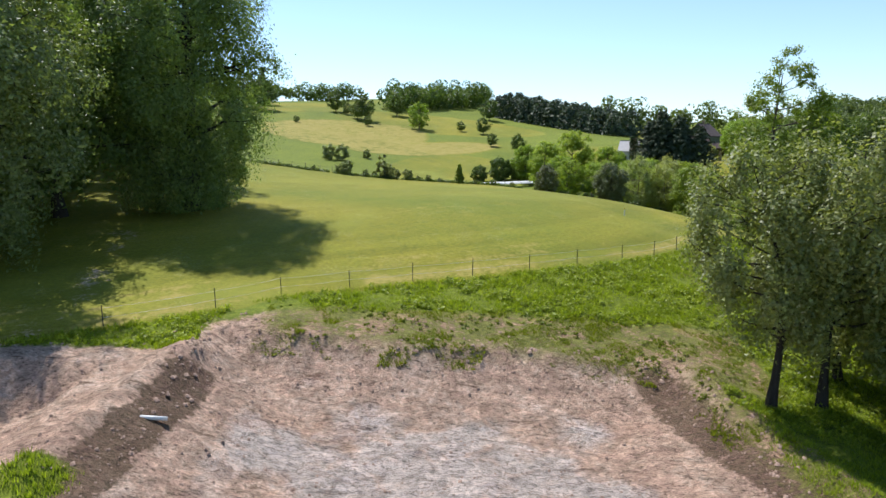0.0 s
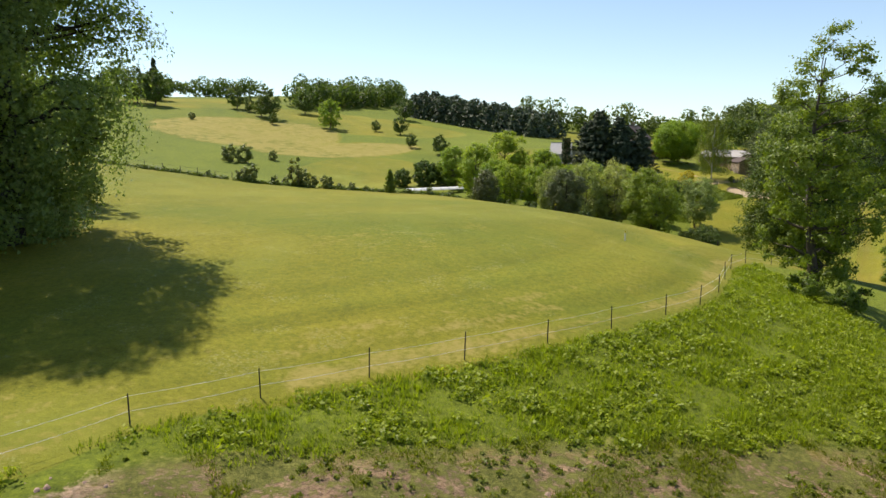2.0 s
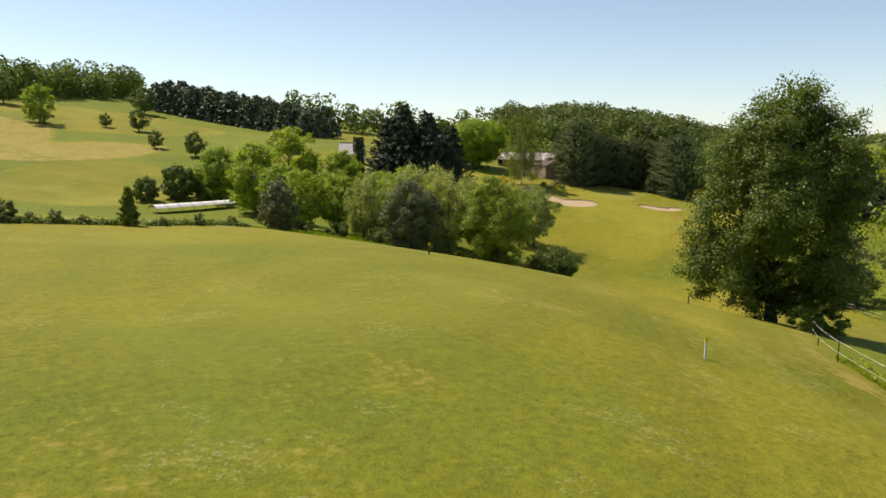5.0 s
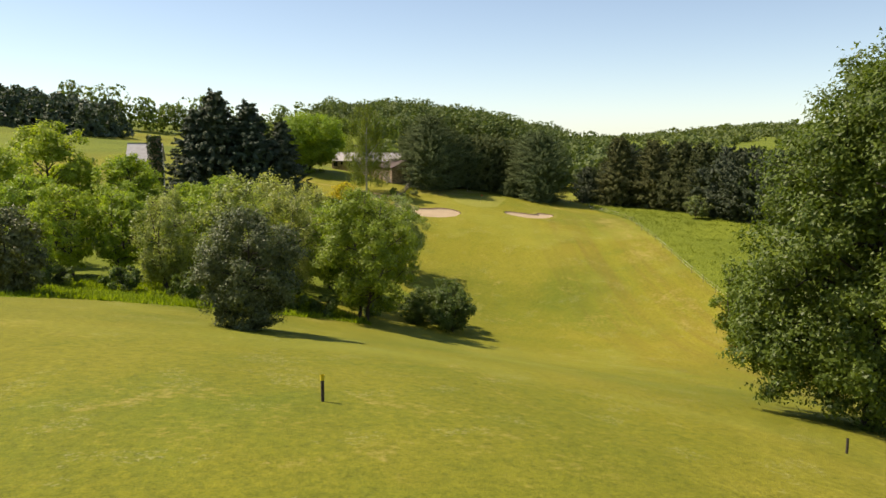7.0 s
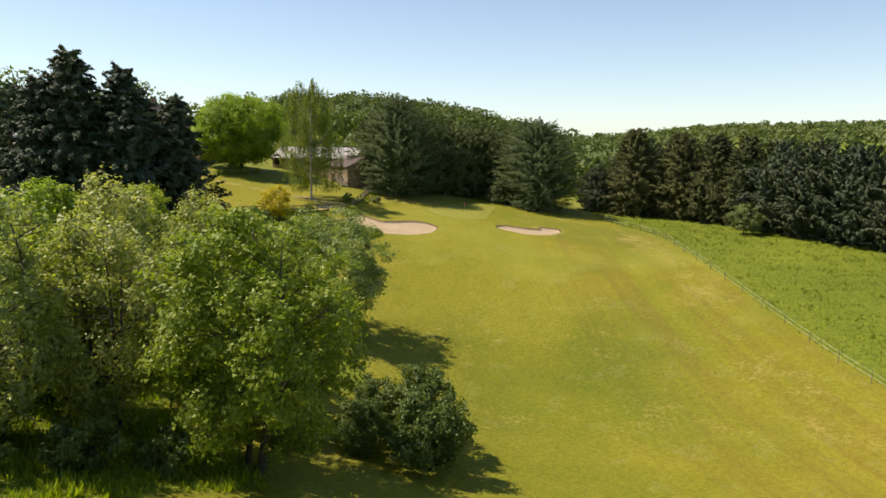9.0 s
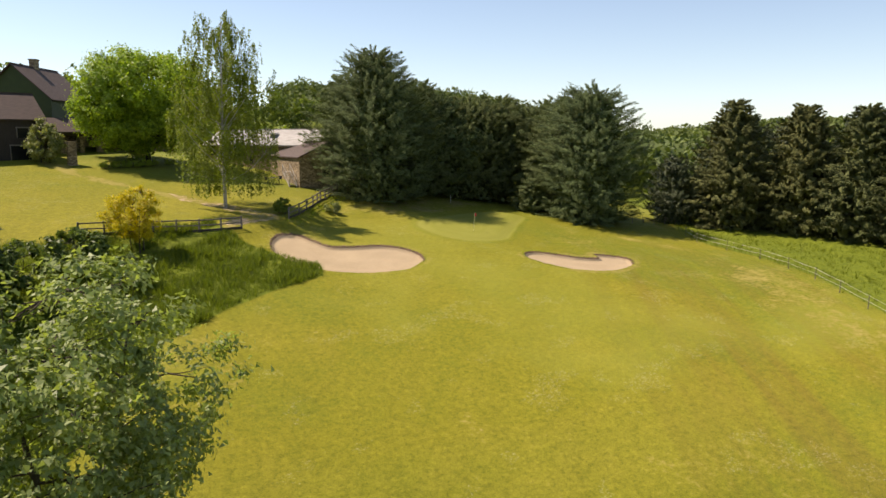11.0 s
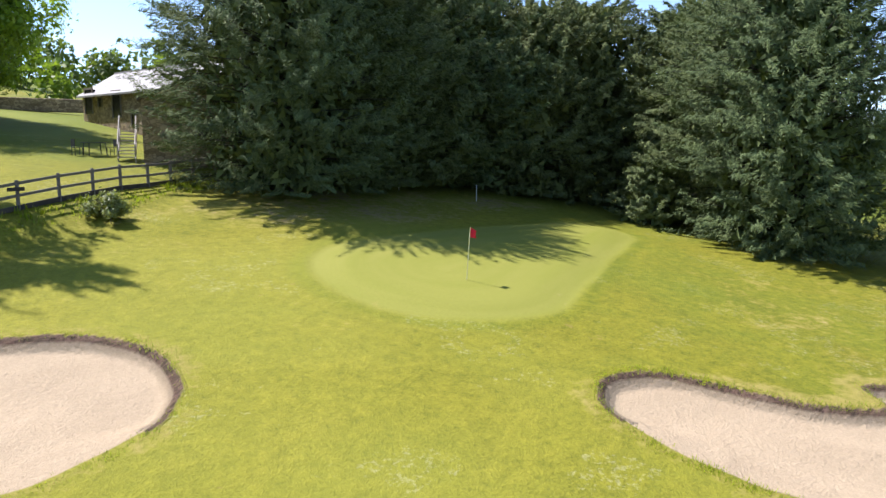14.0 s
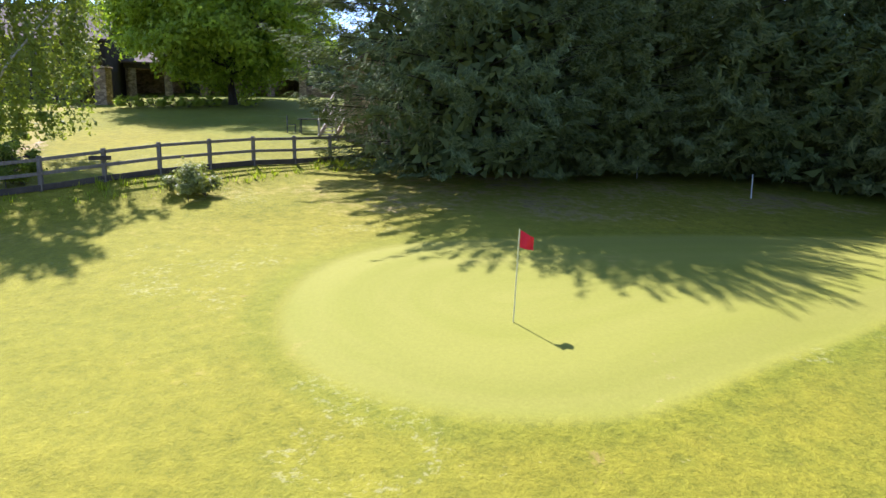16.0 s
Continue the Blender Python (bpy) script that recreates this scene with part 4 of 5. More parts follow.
place(conifer("scrub_bush", 3.4, 2.0, 93, 60, 40, 0.3, LEAF_BROAD, BARK, full=0.2), 1.7, 130.8, "upright conical bush on the field crest", "bush")
laurel = place(broadleaf("laurel", 7.0, 8.0, 94, 7000, 0.36, LEAF_DEEP, BARK_DARK, 0.0, 24, stems=3), 14.5, 216, "dense dark laurel hedge below the hillside", "hedge", "laurel hedge")
repeat(laurel, [(20, 218, 80, 1.0), (8, 214, 150, 0.7), (25.5, 222, 210, 0.9), (31, 226, 30, 0.8)])
hill_tree = place(broadleaf("tree", 12, 11, 95, 9000, 0.36, LEAF_DEEP, BARK, 0.1, 22), -41.5, 337, "dark round tree on the grassy hillside", group="hillside trees")
repeat(hill_tree, [(-58.7, 361, 60, 0.85), (-51.9, 354, 120, 0.5), (-45, 342, 200, 0.7), (-28, 360, 260, 0.85), (-97, 378, 20, 1.05), (-104, 385, 90, 1.0), (-38, 322, 140, 0.38), (12.8, 315, 30, 0.6), (3.4, 321, 80, 0.38), (15.3, 282, 170, 0.42), (24, 268, 10, 0.55), (18.1, 366, 220, 0.85), (-92, 352, 40, 1.25), (-101, 358, 110, 1.3), (-112, 362, 190, 1.2)])
place(broadleaf("willow", 12, 10.5, 96, 8000, 0.38, LEAF_LIME, BARK, 0.05, 24), -15.4, 322, "pale green willow standing alone on the hillside")
place(conifer("fir", 20, 8, 97, 90, 30, 1.0, LEAF_FIR, BARK_DARK, full=0.02, lift=0.0, spire=1.0, fine=0.5), -110, 420, "tall dark fir on the skyline of the hill")


# ---- woods ----
def wood(name, spots, leaf, per, leaves, label, pointed=False, seed=5):
    """A far wood as one mass: rows of x, y, height, width."""
    rng = rng_of(seed)
    pts, face = [], []
    for x, y, h, w in spots:
        z = float(land(np.float64(x), np.float64(y)))
        lumps = rng.normal(size=(9, 3))
        lumps = unit(lumps) * np.array([w * 0.30, w * 0.30, h * 0.28]) + np.array([0, 0, h * 0.46])
        pick = rng.integers(0, 9, per)
        d = unit(rng.normal(size=(per, 3)))
        p = lumps[pick] + d * np.array([w * 0.26, w * 0.26, h * 0.26])
        if pointed:
            t = rng.random(per) ** 1.4
            a = rng.random(per) * 6.283
            p = np.stack([np.cos(a) * w * 0.5 * (1 - t) ** 0.55, np.sin(a) * w * 0.5 * (1 - t) ** 0.55, t * h], -1) * (0.9 + 0.2 * rng.random((per, 1)))
            d = np.stack([np.cos(a), np.sin(a), 0.5 + 0 * a], -1)
        pts.append(p + (x, y, z))
        face.append(d + (0, 0, 0.4))
    v, f = leaf_mesh(np.concatenate(pts), np.concatenate(face), leaf, rng, 0.75)
    me = raw_mesh(name, v, f)
    me.materials.append(leaves)
    return tagged(new(name, me), label, "woodland", kind="stuff")


def scatter(rows, n, seed, h, w):
    """n trees round each centre of rows (x, y, rx, ry)."""
    rng = rng_of(seed)
    out = []
    for x, y, rx, ry in rows:
        for _ in range(n):
            a, d = rng.random() * 6.283, math.sqrt(rng.random())
            out.append((x + math.cos(a) * d * rx, y + math.sin(a) * d * ry, h * (0.75 + 0.5 * rng.random()), w * (0.8 + 0.4 * rng.random())))
    return out


crest = [(-34 + 53 * u, 388 + 50 * u + 14 * math.sin(k * 2.1), 13 + 2.5 * math.sin(k * 1.7), 13) for k in range(26) for u in (k / 25,)]
wood("wood", crest, 1.1, 560, LEAF_DEEP, "dark broadleaf wood along the hill crest", seed=6)
wood("wood", [(-190 + 5 * k, 430 + 7 * math.sin(k), 10 + 2 * math.sin(k * 2.3), 11) for k in range(27)], 1.1, 420, LEAF_DEEP, "distant wood on the skyline of the hill", seed=7)
pines = [(24 + 50 * u + 6 * j, 386 - 46 * u + 7 * j + 2 * math.sin(k * 3 + j), 10.5 + 1.2 * math.sin(k * 1.9 + j), 13.0) for k in range(17) for u in (k / 16,) for j in range(3)]
wood("conifer_wood", pines, 1.2, 560, LEAF_FIR, "dark conifer plantation on the hillside", True, 8)
wood("tree_line", [(84 + 9 * k, 398 + 3 * math.sin(k * 2.0), 16 + 3.5 * math.sin(k * 1.3), 13) for k in range(18)], 1.2, 600, LEAF_DEEP, "line of field trees along the far boundary", seed=9)
wood("wood", scatter([(305, 455, 75, 45), (370, 490, 110, 60)], 150, 10, 13, 15), 1.5, 210, WOOD_FAR, "broadleaf wood covering the rounded hill", seed=10)
wood("wood", scatter([(230, 300, 60, 60), (300, 260, 90, 80), (420, 330, 120, 110)], 80, 11, 12, 14), 1.7, 150, WOOD_FAR, "broadleaf wood filling the valley", seed=11)
wood("wood", scatter([(135, 300, 30, 14), (170, 290, 20, 20)], 9, 12, 9, 9), 0.9, 320, LEAF_BROAD, "trees behind the stone barn", seed=12)
wood("wood", scatter([(900, 1500, 700, 500), (1500, 900, 500, 500), (1700, 500, 400, 400)], 260, 13, 16, 34), 6.0, 60, WOOD_FAR, "far woods on the horizon ridges", seed=13)
wood("wood", scatter([(260, 120, 60, 50), (230, 190, 40, 40)], 40, 14, 12, 12), 1.2, 160, WOOD_FAR, "wood beyond the boundary hedge", seed=14)
wood("wood", scatter([(-75, 70, 22, 40), (-75, 120, 20, 25)], 24, 15, 23, 17), 1.1, 420, LEAF_DEEP, "dense dark wood behind the tall trees", seed=15)

# ---- grasses, weeds and clods ----
def blades(points, heights, per, rng, lean=0.5, wide=0.10):
    """Tufts: per long thin leaves from each point."""
    n = len(points)
    p = np.repeat(points, per, 0)
    h = np.repeat(heights, per)[:, None] * (0.6 + 0.6 * rng.random((n * per, 1)))
    a = rng.random(n * per) * 6.283
    d = np.stack([np.cos(a), np.sin(a), 0 * a], -1)
    s = np.stack([-np.sin(a), np.cos(a), 0 * a], -1)
    foot = p + d * 0.08 * rng.random((n * per, 1)) * 2
    tip = foot + d * h * lean * (0.3 + rng.random((n * per, 1))) + np.array([0, 0, 1.0]) * h
    w = h * wide
    v = np.stack([foot - s * w, foot + s * w, tip], 1).reshape(-1, 3)
    return v, np.arange(len(v)).reshape(-1, 3)


def sow(name, x0, x1, y0, y1, tries, where, height, per, leaves, label, seed, wide=0.10):
    rng = rng_of(seed)
    x, y = x0 + (x1 - x0) * rng.random(tries), y0 + (y1 - y0) * rng.random(tries)
    keep = where(x, y, rng.random(tries))
    x, y = x[keep], y[keep]
    h = height * (0.5 + 0.7 * rng.random(len(x))) * (1 + 0.65 * wobble(x, y, 1.4, 2.0))
    v, f = blades(np.stack([x, y, land(x, y) - 0.03], -1), np.maximum(h, 0.06), per, rng, wide=wide)
    me = raw_mesh(name, v, f)
    me.materials.append(leaves)
    return tagged(new(name, me), label, "grass", kind="stuff")


def bare(x, y):
    m, s = pit_in(x, y)
    return np.maximum(smooth(-2.2, 0.6, np.maximum(m, s)), 0.9 * smooth(8.0, 2.0, np.abs(y - 43 - 0.1 * x)) * (x > -14) * (x < 21))


sow("rough_grass", -34, 36, 24, 88, 210000, lambda x, y, r: (away(x, y, FENCE_LINE) > 0.25) & (box_in(x, y, -38, -11, 26.9 + -0.05 * (x + 30), 38.6) < 0) & (bare(x, y) < 0.55 + 0.3 * (r - 0.5) + 0.25 * wobble(x, y, 2.2, 1.0)) & (r < 0.75), 0.24, 7, GRASS_LONG, "lush rough grass and nettles below the fence", 1, 0.085)
sow("weeds", -11.5, 24, 34, 52, 42000, lambda x, y, r: (bare(x, y) > 0.4) & (pit_in(x, y)[0] < 1.5) & (wobble(x, y, 1.7, 3.0) + 0.9 * wobble(x, y, 0.6, 1.0) > 0.15), 0.13, 6, GRASS_MEADOW, "patchy green weeds on the bare earth", 2, 0.2)
sow("long_grass", 70, 100, 180, 213, 26000, lambda x, y, r: (away(x, y, ROUGH_EDGE) < -0.1) & (np.abs(away(x, y, PATH_LINE)) > 0.7) & (x < 97.5), 0.5, 10, GRASS_DARK, "long dark grass on the bank beside the bunker", 3, 0.045)
sow("field_grass", 78, 156, 110, 205, 44000, lambda x, y, r: (away(x, y, WIRE_LINE) > 0.3) & (away(x, y, WIRE_LINE) < 28), 0.26, 6, GRASS_FIELD, "uncut meadow grass beyond the wire fence", 4, 0.06)
sow("long_grass", 18, 58, 148, 172, 14000, lambda x, y, r: (box_in(x, y, 19, 52, 151, 171) + 1.5 * wobble(x, y, 4, 1.0) > 0.2), 0.4, 5, GRASS_LONG, "strip of long grass along the thicket", 5, 0.14)
sow("bank_grass", 100, 113, 210, 223, 3000, lambda x, y, r: np.abs(away(x, y, [(100.3, 211.6), (104.9, 214.6), (109.9, 219.8), (112.5, 221.5)]) - 0.5) < 0.7, 0.22, 5, GRASS_LONG, "grassy bank along the foot of the rail fence", 6)
sow("bunker_grass", 92, 126, 186, 208, 60000, lambda x, y, r: np.abs(bunker_in(x, y, BUNKER_A)[0] + 0.12) < 0.16, 0.09, 4, GRASS_LONG, "short tufts along the rim of the sand bunker", 7)
sow("bunker_grass", 110, 126, 186, 198, 30000, lambda x, y, r: np.abs(bunker_in(x, y, BUNKER_B)[0] + 0.12) < 0.16, 0.09, 4, GRASS_LONG, "short tufts along the rim of the small sand bunker", 8)


def weed_clumps(name, x0, x1, y0, y1, tries, where, size, leaf, per, leaves, label, seed):
    """Low mounds of broad leaves: docks and nettles."""
    rng = rng_of(seed)
    x, y = x0 + (x1 - x0) * rng.random(tries), y0 + (y1 - y0) * rng.random(tries)
    keep = where(x, y, rng.random(tries))
    x, y = x[keep], y[keep]
    r = size * (0.5 + 0.9 * rng.random((len(x), 1)) ** 1.5)
    at = np.repeat(np.stack([x, y, land(x, y)], -1), per, 0)
    way = unit(rng.normal(size=(len(at), 3))) * (1, 1, 0.9)
    way[:, 2] = np.abs(way[:, 2])
    p = at + way * np.repeat(r, per, 0) * (0.45 + 0.6 * rng.random((len(at), 1)))
    v, f = leaf_mesh(p, way + (0, 0, 0.4), leaf, rng, 0.6, loose=0.45)
    me = raw_mesh(name, v, f)
    me.materials.append(leaves)
    return tagged(new(name, me), label, "weeds", kind="stuff")


weed_clumps("nettles", -34, 36, 36, 88, 17000, lambda x, y, r: (away(x, y, FENCE_LINE) > 0.5) & (bare(x, y) < 0.5 + 0.3 * wobble(x, y, 2.2, 1.0)) & (box_in(x, y, -38, -11, 26.9 - 0.05 * (x + 30), 38.6) < 0) & (wobble(x, y, 2.6, 5.0) + 0.8 * wobble(x, y, 0.9, 2.0) > r - 0.5), 0.46, 0.16, 30, GRASS_LONG, "mounds of bright green nettles and docks below the fence", 11)
weed_clumps("hedge_scrub", -52, 14, 123, 142, 9000, lambda x, y, r: (np.abs(away(x, y, [(-50, 126), (-36, 129), (-20, 131), (4, 132), (14, 142)]) + 0.6 * wobble(x, y, 3.0, 1.0)) < 0.9) & (wobble(x, y, 2.1, 4.0) > r - 0.9), 0.55, 0.24, 30, GRASS_DARK, "low rank growth along the field crest", 13)
weed_clumps("dock_weeds", -11, 22, 33, 52, 1500, lambda x, y, r: (bare(x, y) > 0.4) & (pit_in(x, y)[0] < 0.6) & (wobble(x, y, 2.4, 7.0) > 0.1), 0.2, 0.13, 18, GRASS_MEADOW, "scattered leafy docks on the bare bank", 12)


def clods(n, seed):
    """Broken lumps of earth on the dug ground."""
    rng = rng_of(seed)
    x, y = -32 + 50 * rng.random(n), 24 + 24 * rng.random(n)
    m, s = pit_in(x, y)
    keep = (np.maximum(m, s) > -2.5) & (rng.random(n) < 0.35 + 0.65 * (np.abs(m - 1.5) < 2.5))
    x, y = x[keep], y[keep]
    size = (0.024 + 0.085 * rng.random(len(x)) ** 5) * (1 + 0.25 * (np.abs(m[keep]) < 1.0))
    base = np.array([(-1, -1, -0.5), (1, -1, -0.5), (1, 1, -0.5), (-1, 1, -0.5), (-0.6, -0.6, 0.7), (0.6, -0.6, 0.6), (0.6, 0.6, 0.8), (-0.6, 0.6, 0.6)])
    v = base[None] * size[:, None, None] * (0.6 + 0.8 * rng.random((len(x), 8, 3)))
    a = rng.random(len(x)) * 6.283
    c, s = np.cos(a)[:, None], np.sin(a)[:, None]
    v = np.stack([v[..., 0] * c - v[..., 1] * s, v[..., 0] * s + v[..., 1] * c, v[..., 2]], -1) + np.stack([x, y, land(x, y)], -1)[:, None]
    cube = np.array([(0, 1, 5, 4), (1, 2, 6, 5), (2, 3, 7, 6), (3, 0, 4, 7), (4, 5, 6, 7)])
    f = (np.arange(len(x))[:, None, None] * 8 + cube[None]).reshape(-1, 4)
    me = raw_mesh("clods", v.reshape(-1, 3), f)
    me.materials.append(plain_material("clod", (0.16, 0.10, 0.07), (0.46, 0.33, 0.25), 3.0, 0.95, 0.6, 0.02))
    return tagged(new("clods", me), "broken clods of reddish earth and stones", "soil", kind="stuff")


clods(8000, 3)

# ---- built things ----
def box_bm(bm, x0, x1, y0, y1, z0, z1):
    vs = [bm.verts.new(c) for c in ((x0, y0, z0), (x1, y0, z0), (x1, y1, z0), (x0, y1, z0), (x0, y0, z1), (x1, y0, z1), (x1, y1, z1), (x0, y1, z1))]
    for f in ((0, 3, 2, 1), (4, 5, 6, 7), (0, 1, 5, 4), (1, 2, 6, 5), (2, 3, 7, 6), (3, 0, 4, 7)):
        bm.faces.new([vs[i] for i in f])


def boxes(name, rows, material, parent, label="", bevel=0.0):
    """One mesh of boxes x0, x1, y0, y1, z0, z1, in the parent's axes."""
    bm = bmesh.new()
    for row in rows:
        box_bm(bm, *row)
    if bevel:
        bmesh.ops.bevel(bm, geom=bm.edges[:], offset=bevel, segments=1, affect="EDGES")
    me = bpy.data.meshes.new(name)
    bm.to_mesh(me)
    bm.free()
    return part(name, me, material, parent, label)


def beam(name, a, b, w, h, material, parent, label=""):
    """A squared length of timber from a to b, in the parent's axes."""
    a, b = Vector(a), Vector(b)
    d = b - a
    bm = bmesh.new()
    box_bm(bm, -w / 2, w / 2, -h / 2, h / 2, 0, d.length)
    bmesh.ops.bevel(bm, geom=bm.edges[:], offset=min(w, h) * 0.12, segments=1, affect="EDGES")
    bm.transform(Matrix.Translation(a) @ d.to_track_quat("Z", "Y").to_matrix().to_4x4())
    me = bpy.data.meshes.new(name)
    bm.to_mesh(me)
    bm.free()
    return part(name, me, material, parent, label)


def rope(name, pts, radius, material, parent, label="", sides=5):
    v, f = tubes([(pts, [radius] * len(pts))], sides)
    return part(name, smooth_mesh(raw_mesh(name, v, f)), material, parent, label)


def stone_material():
    n = Nodes("rubble_stone")
    v = n.add("ShaderNodeTexVoronoi")
    m = n.add("ShaderNodeMapping")
    m.inputs["Scale"].default_value = (3.2, 3.2, 5.5)
    n.link(n.add("ShaderNodeTexCoord").outputs["Object"], m.inputs["Vector"])
    n.link(m.outputs["Vector"], v.inputs["Vector"])
    v.inputs["Scale"].default_value = 1.0
    tone = n.ramp(n.add("ShaderNodeSeparateColor").inputs[0].links[0].from_socket if False else v.outputs["Color"], [(0.2, (0.20, 0.145, 0.085)), (0.8, (0.42, 0.32, 0.20))])
    edge = n.add("ShaderNodeTexVoronoi")
    edge.feature = "DISTANCE_TO_EDGE"
    edge.inputs["Scale"].default_value = 1.0
    n.link(m.outputs["Vector"], edge.inputs["Vector"])
    joint = n.ramp(edge.outputs["Distance"], [(0.02, (0.55,)), (0.09, (1.0,))])
    stain = n.ramp(n.noise(0.5, 5.0), [(0.3, (0.75,)), (0.7, (1.15,))])
    color = n.mix(1.0, n.mix(1.0, tone, joint, "MULTIPLY"), stain, "MULTIPLY")
    return n.finish(color, 0.9, joint, 0.6, 0.03)


STONE = stone_material()
SLATE_PALE = plain_material("weathered_sheet_roof", (0.20, 0.19, 0.175), (0.42, 0.40, 0.37), 0.7, 0.7, 0.3, 0.01, (1, 5, 1))
SLATE_DARK = plain_material("dark_tile_roof", (0.05, 0.036, 0.03), (0.12, 0.085, 0.07), 1.5, 0.8, 0.5, 0.02, (1, 6, 6))
DARK_GLASS = plain_material("dark_opening", (0.008, 0.008, 0.009), (0.02, 0.02, 0.022), 2.0, 0.25, 0.0)
IVY = leaf_material("ivy", (0.018, 0.032, 0.010), (0.055, 0.080, 0.022), 0.1)
WHITE = plain_material("white_paint", (0.55, 0.55, 0.52), (0.74, 0.74, 0.70), 3.0, 0.5, 0.1)
WHITE_PLASTIC = plain_material("white_sheeting", (0.55, 0.55, 0.53), (0.78, 0.78, 0.76), 1.2, 0.45, 0.2, 0.01)
IRON = plain_material("dark_metal", (0.03, 0.03, 0.032), (0.07, 0.07, 0.07), 6.0, 0.5, 0.2, 0.003, metal=0.6)
RED = plain_material("red_cloth", (0.55, 0.012, 0.03), (0.75, 0.025, 0.05), 4.0, 0.7, 0.1)
YELLOW = plain_material("yellow_paint", (0.55, 0.42, 0.02), (0.7, 0.55, 0.04), 4.0, 0.5, 0.1)


def gabled(name, ax, ay, bx, by, half, base, eave, ridge, walls, roof, label, openings=(), over=0.35, category="building", chimney=None):
    """A building with a ridge from a to b; openings: (side, along, sill, width, height) with side -1 or 1, or "a" / "b" for the gable ends."""
    length = math.hypot(bx - ax, by - ay)
    root = tagged(new(name), label, category)
    root.matrix_basis = pose(ax, ay, base, 0, 0, math.degrees(math.atan2(by - ay, bx - ax)))
    e, r = eave - base, ridge - base
    bm = bmesh.new()
    ends = []
    for x in (0.0, length):
        ends.append([bm.verts.new(c) for c in ((x, -half, -1.5), (x, half, -1.5), (x, half, e), (x, 0, r), (x, -half, e))])
    bm.faces.new(ends[0][::-1])
    bm.faces.new(ends[1])
    for k in range(5):
        bm.faces.new((ends[0][k], ends[0][(k + 1) % 5], ends[1][(k + 1) % 5], ends[1][k]))
    bmesh.ops.recalc_face_normals(bm, faces=bm.faces[:])
    me = bpy.data.meshes.new("wall")
    bm.to_mesh(me)
    bm.free()
    part("wall", me, walls, root)
    slope = (r - e) / half
    for s in (-1, 1):
        bm = bmesh.new()
        lo, hi = half + over, -0.02
        z_lo, z_hi = e - slope * over + 0.05, r + 0.05
        vs = [bm.verts.new((x, s * y, z + dz)) for dz in (0.0, 0.14) for x, y, z in ((-over, lo, z_lo), (length + over, lo, z_lo), (length + over, 0.0, z_hi), (-over, 0.0, z_hi))]
        for f in ((0, 1, 2, 3), (4, 5, 6, 7), (0, 1, 5, 4), (1, 2, 6, 5), (2, 3, 7, 6), (3, 0, 4, 7)):
            bm.faces.new([vs[i] for i in f])
        bmesh.ops.recalc_face_normals(bm, faces=bm.faces[:])
        me = bpy.data.meshes.new("roof")
        bm.to_mesh(me)
        bm.free()
        part("roof", me, roof, root)
    boxes("ridge_tiles", [(-over, length + over, -0.12, 0.12, r + 0.12, r + 0.26)], roof, root)
    for side, along, sill, w, h in openings:
        if side in (-1, 1):
            y = side * half
            y0, y1 = sorted((y - side * 0.25, y + side * 0.012))
            f0, f1 = sorted((y - side * 0.02, y + side * 0.07))
            win = boxes("window", [(along - w / 2, along + w / 2, y0, y1, sill, sill + h)], DARK_GLASS, root, "dark recessed opening")
            boxes("frame", [(along - w / 2 - 0.1, along - w / 2, f0, f1, sill, sill + h), (along + w / 2, along + w / 2 + 0.1, f0, f1, sill, sill + h), (along - w / 2 - 0.15, along + w / 2 + 0.15, f0, f1, sill + h, sill + h + 0.16)], TIMBER, win)
        else:
            x = 0.0 if side == "a" else length
            d = -1 if side == "a" else 1
            x0, x1 = sorted((x - d * 0.25, x + d * 0.012))
            f0, f1 = sorted((x - d * 0.02, x + d * 0.07))
            win = boxes("window", [(x0, x1, along - w / 2, along + w / 2, sill, sill + h)], DARK_GLASS, root, "dark recessed opening")
            boxes("frame", [(f0, f1, along - w / 2 - 0.1, along - w / 2, sill, sill + h), (f0, f1, along + w / 2, along + w / 2 + 0.1, sill, sill + h), (f0, f1, along - w / 2 - 0.15, along + w / 2 + 0.15, sill + h, sill + h + 0.16)], TIMBER, win)
    if chimney:
        boxes("chimney", [(chimney - 0.5, chimney + 0.5, -0.4, 0.4, r - 0.6, r + 1.1), (chimney - 0.58, chimney + 0.58, -0.48, 0.48, r + 1.1, r + 1.25)], STONE, root, "square stone chimney stack")
    return root


# the stone barn, its annex, the house and the open cart shed
barn = gabled("stone_barn", 110.9, 250.4, 117.4, 231.8, 3.0, 15.6, 19.35, 21.2, STONE, SLATE_PALE, "long stone barn with a pale weathered roof on the lawn",
    [(-1, 1.2, 2.3, 1.3, 1.9), (-1, 3.2, 2.8, 0.6, 0.7), (-1, 6.0, 1.9, 1.3, 1.9), (-1, 8.6, 1.2, 0.6, 0.9), (-1, 13.5, 1.2, 0.7, 1.0)])
boxes("rooflight", [(10.5, 11.9, -2.05, -1.1, 5.15, 5.3)], WHITE_PLASTIC, barn, "pale rooflight panel")
annex = gabled("stone_annex", 113.0, 225.2, 115.0, 236.0, 3.6, 14.2, 17.9, 19.6, STONE, SLATE_DARK, "stone barn annex with a gable end and small window", [("a", 0.3, 1.4, 0.95, 0.95)], over=0.2)
STAIR_TIMBER = plain_material("pale_timber", (0.24, 0.21, 0.17), (0.46, 0.42, 0.36), 3.0, 0.8, 0.4, 0.005)
stair = tagged(new("staircase"), "pale weathered timber staircase against the annex wall", "stairs")
stair.matrix_basis = pose(108.6, 225.9, float(land(np.float64(108.4), np.float64(226.5))), 0, 0, -10)
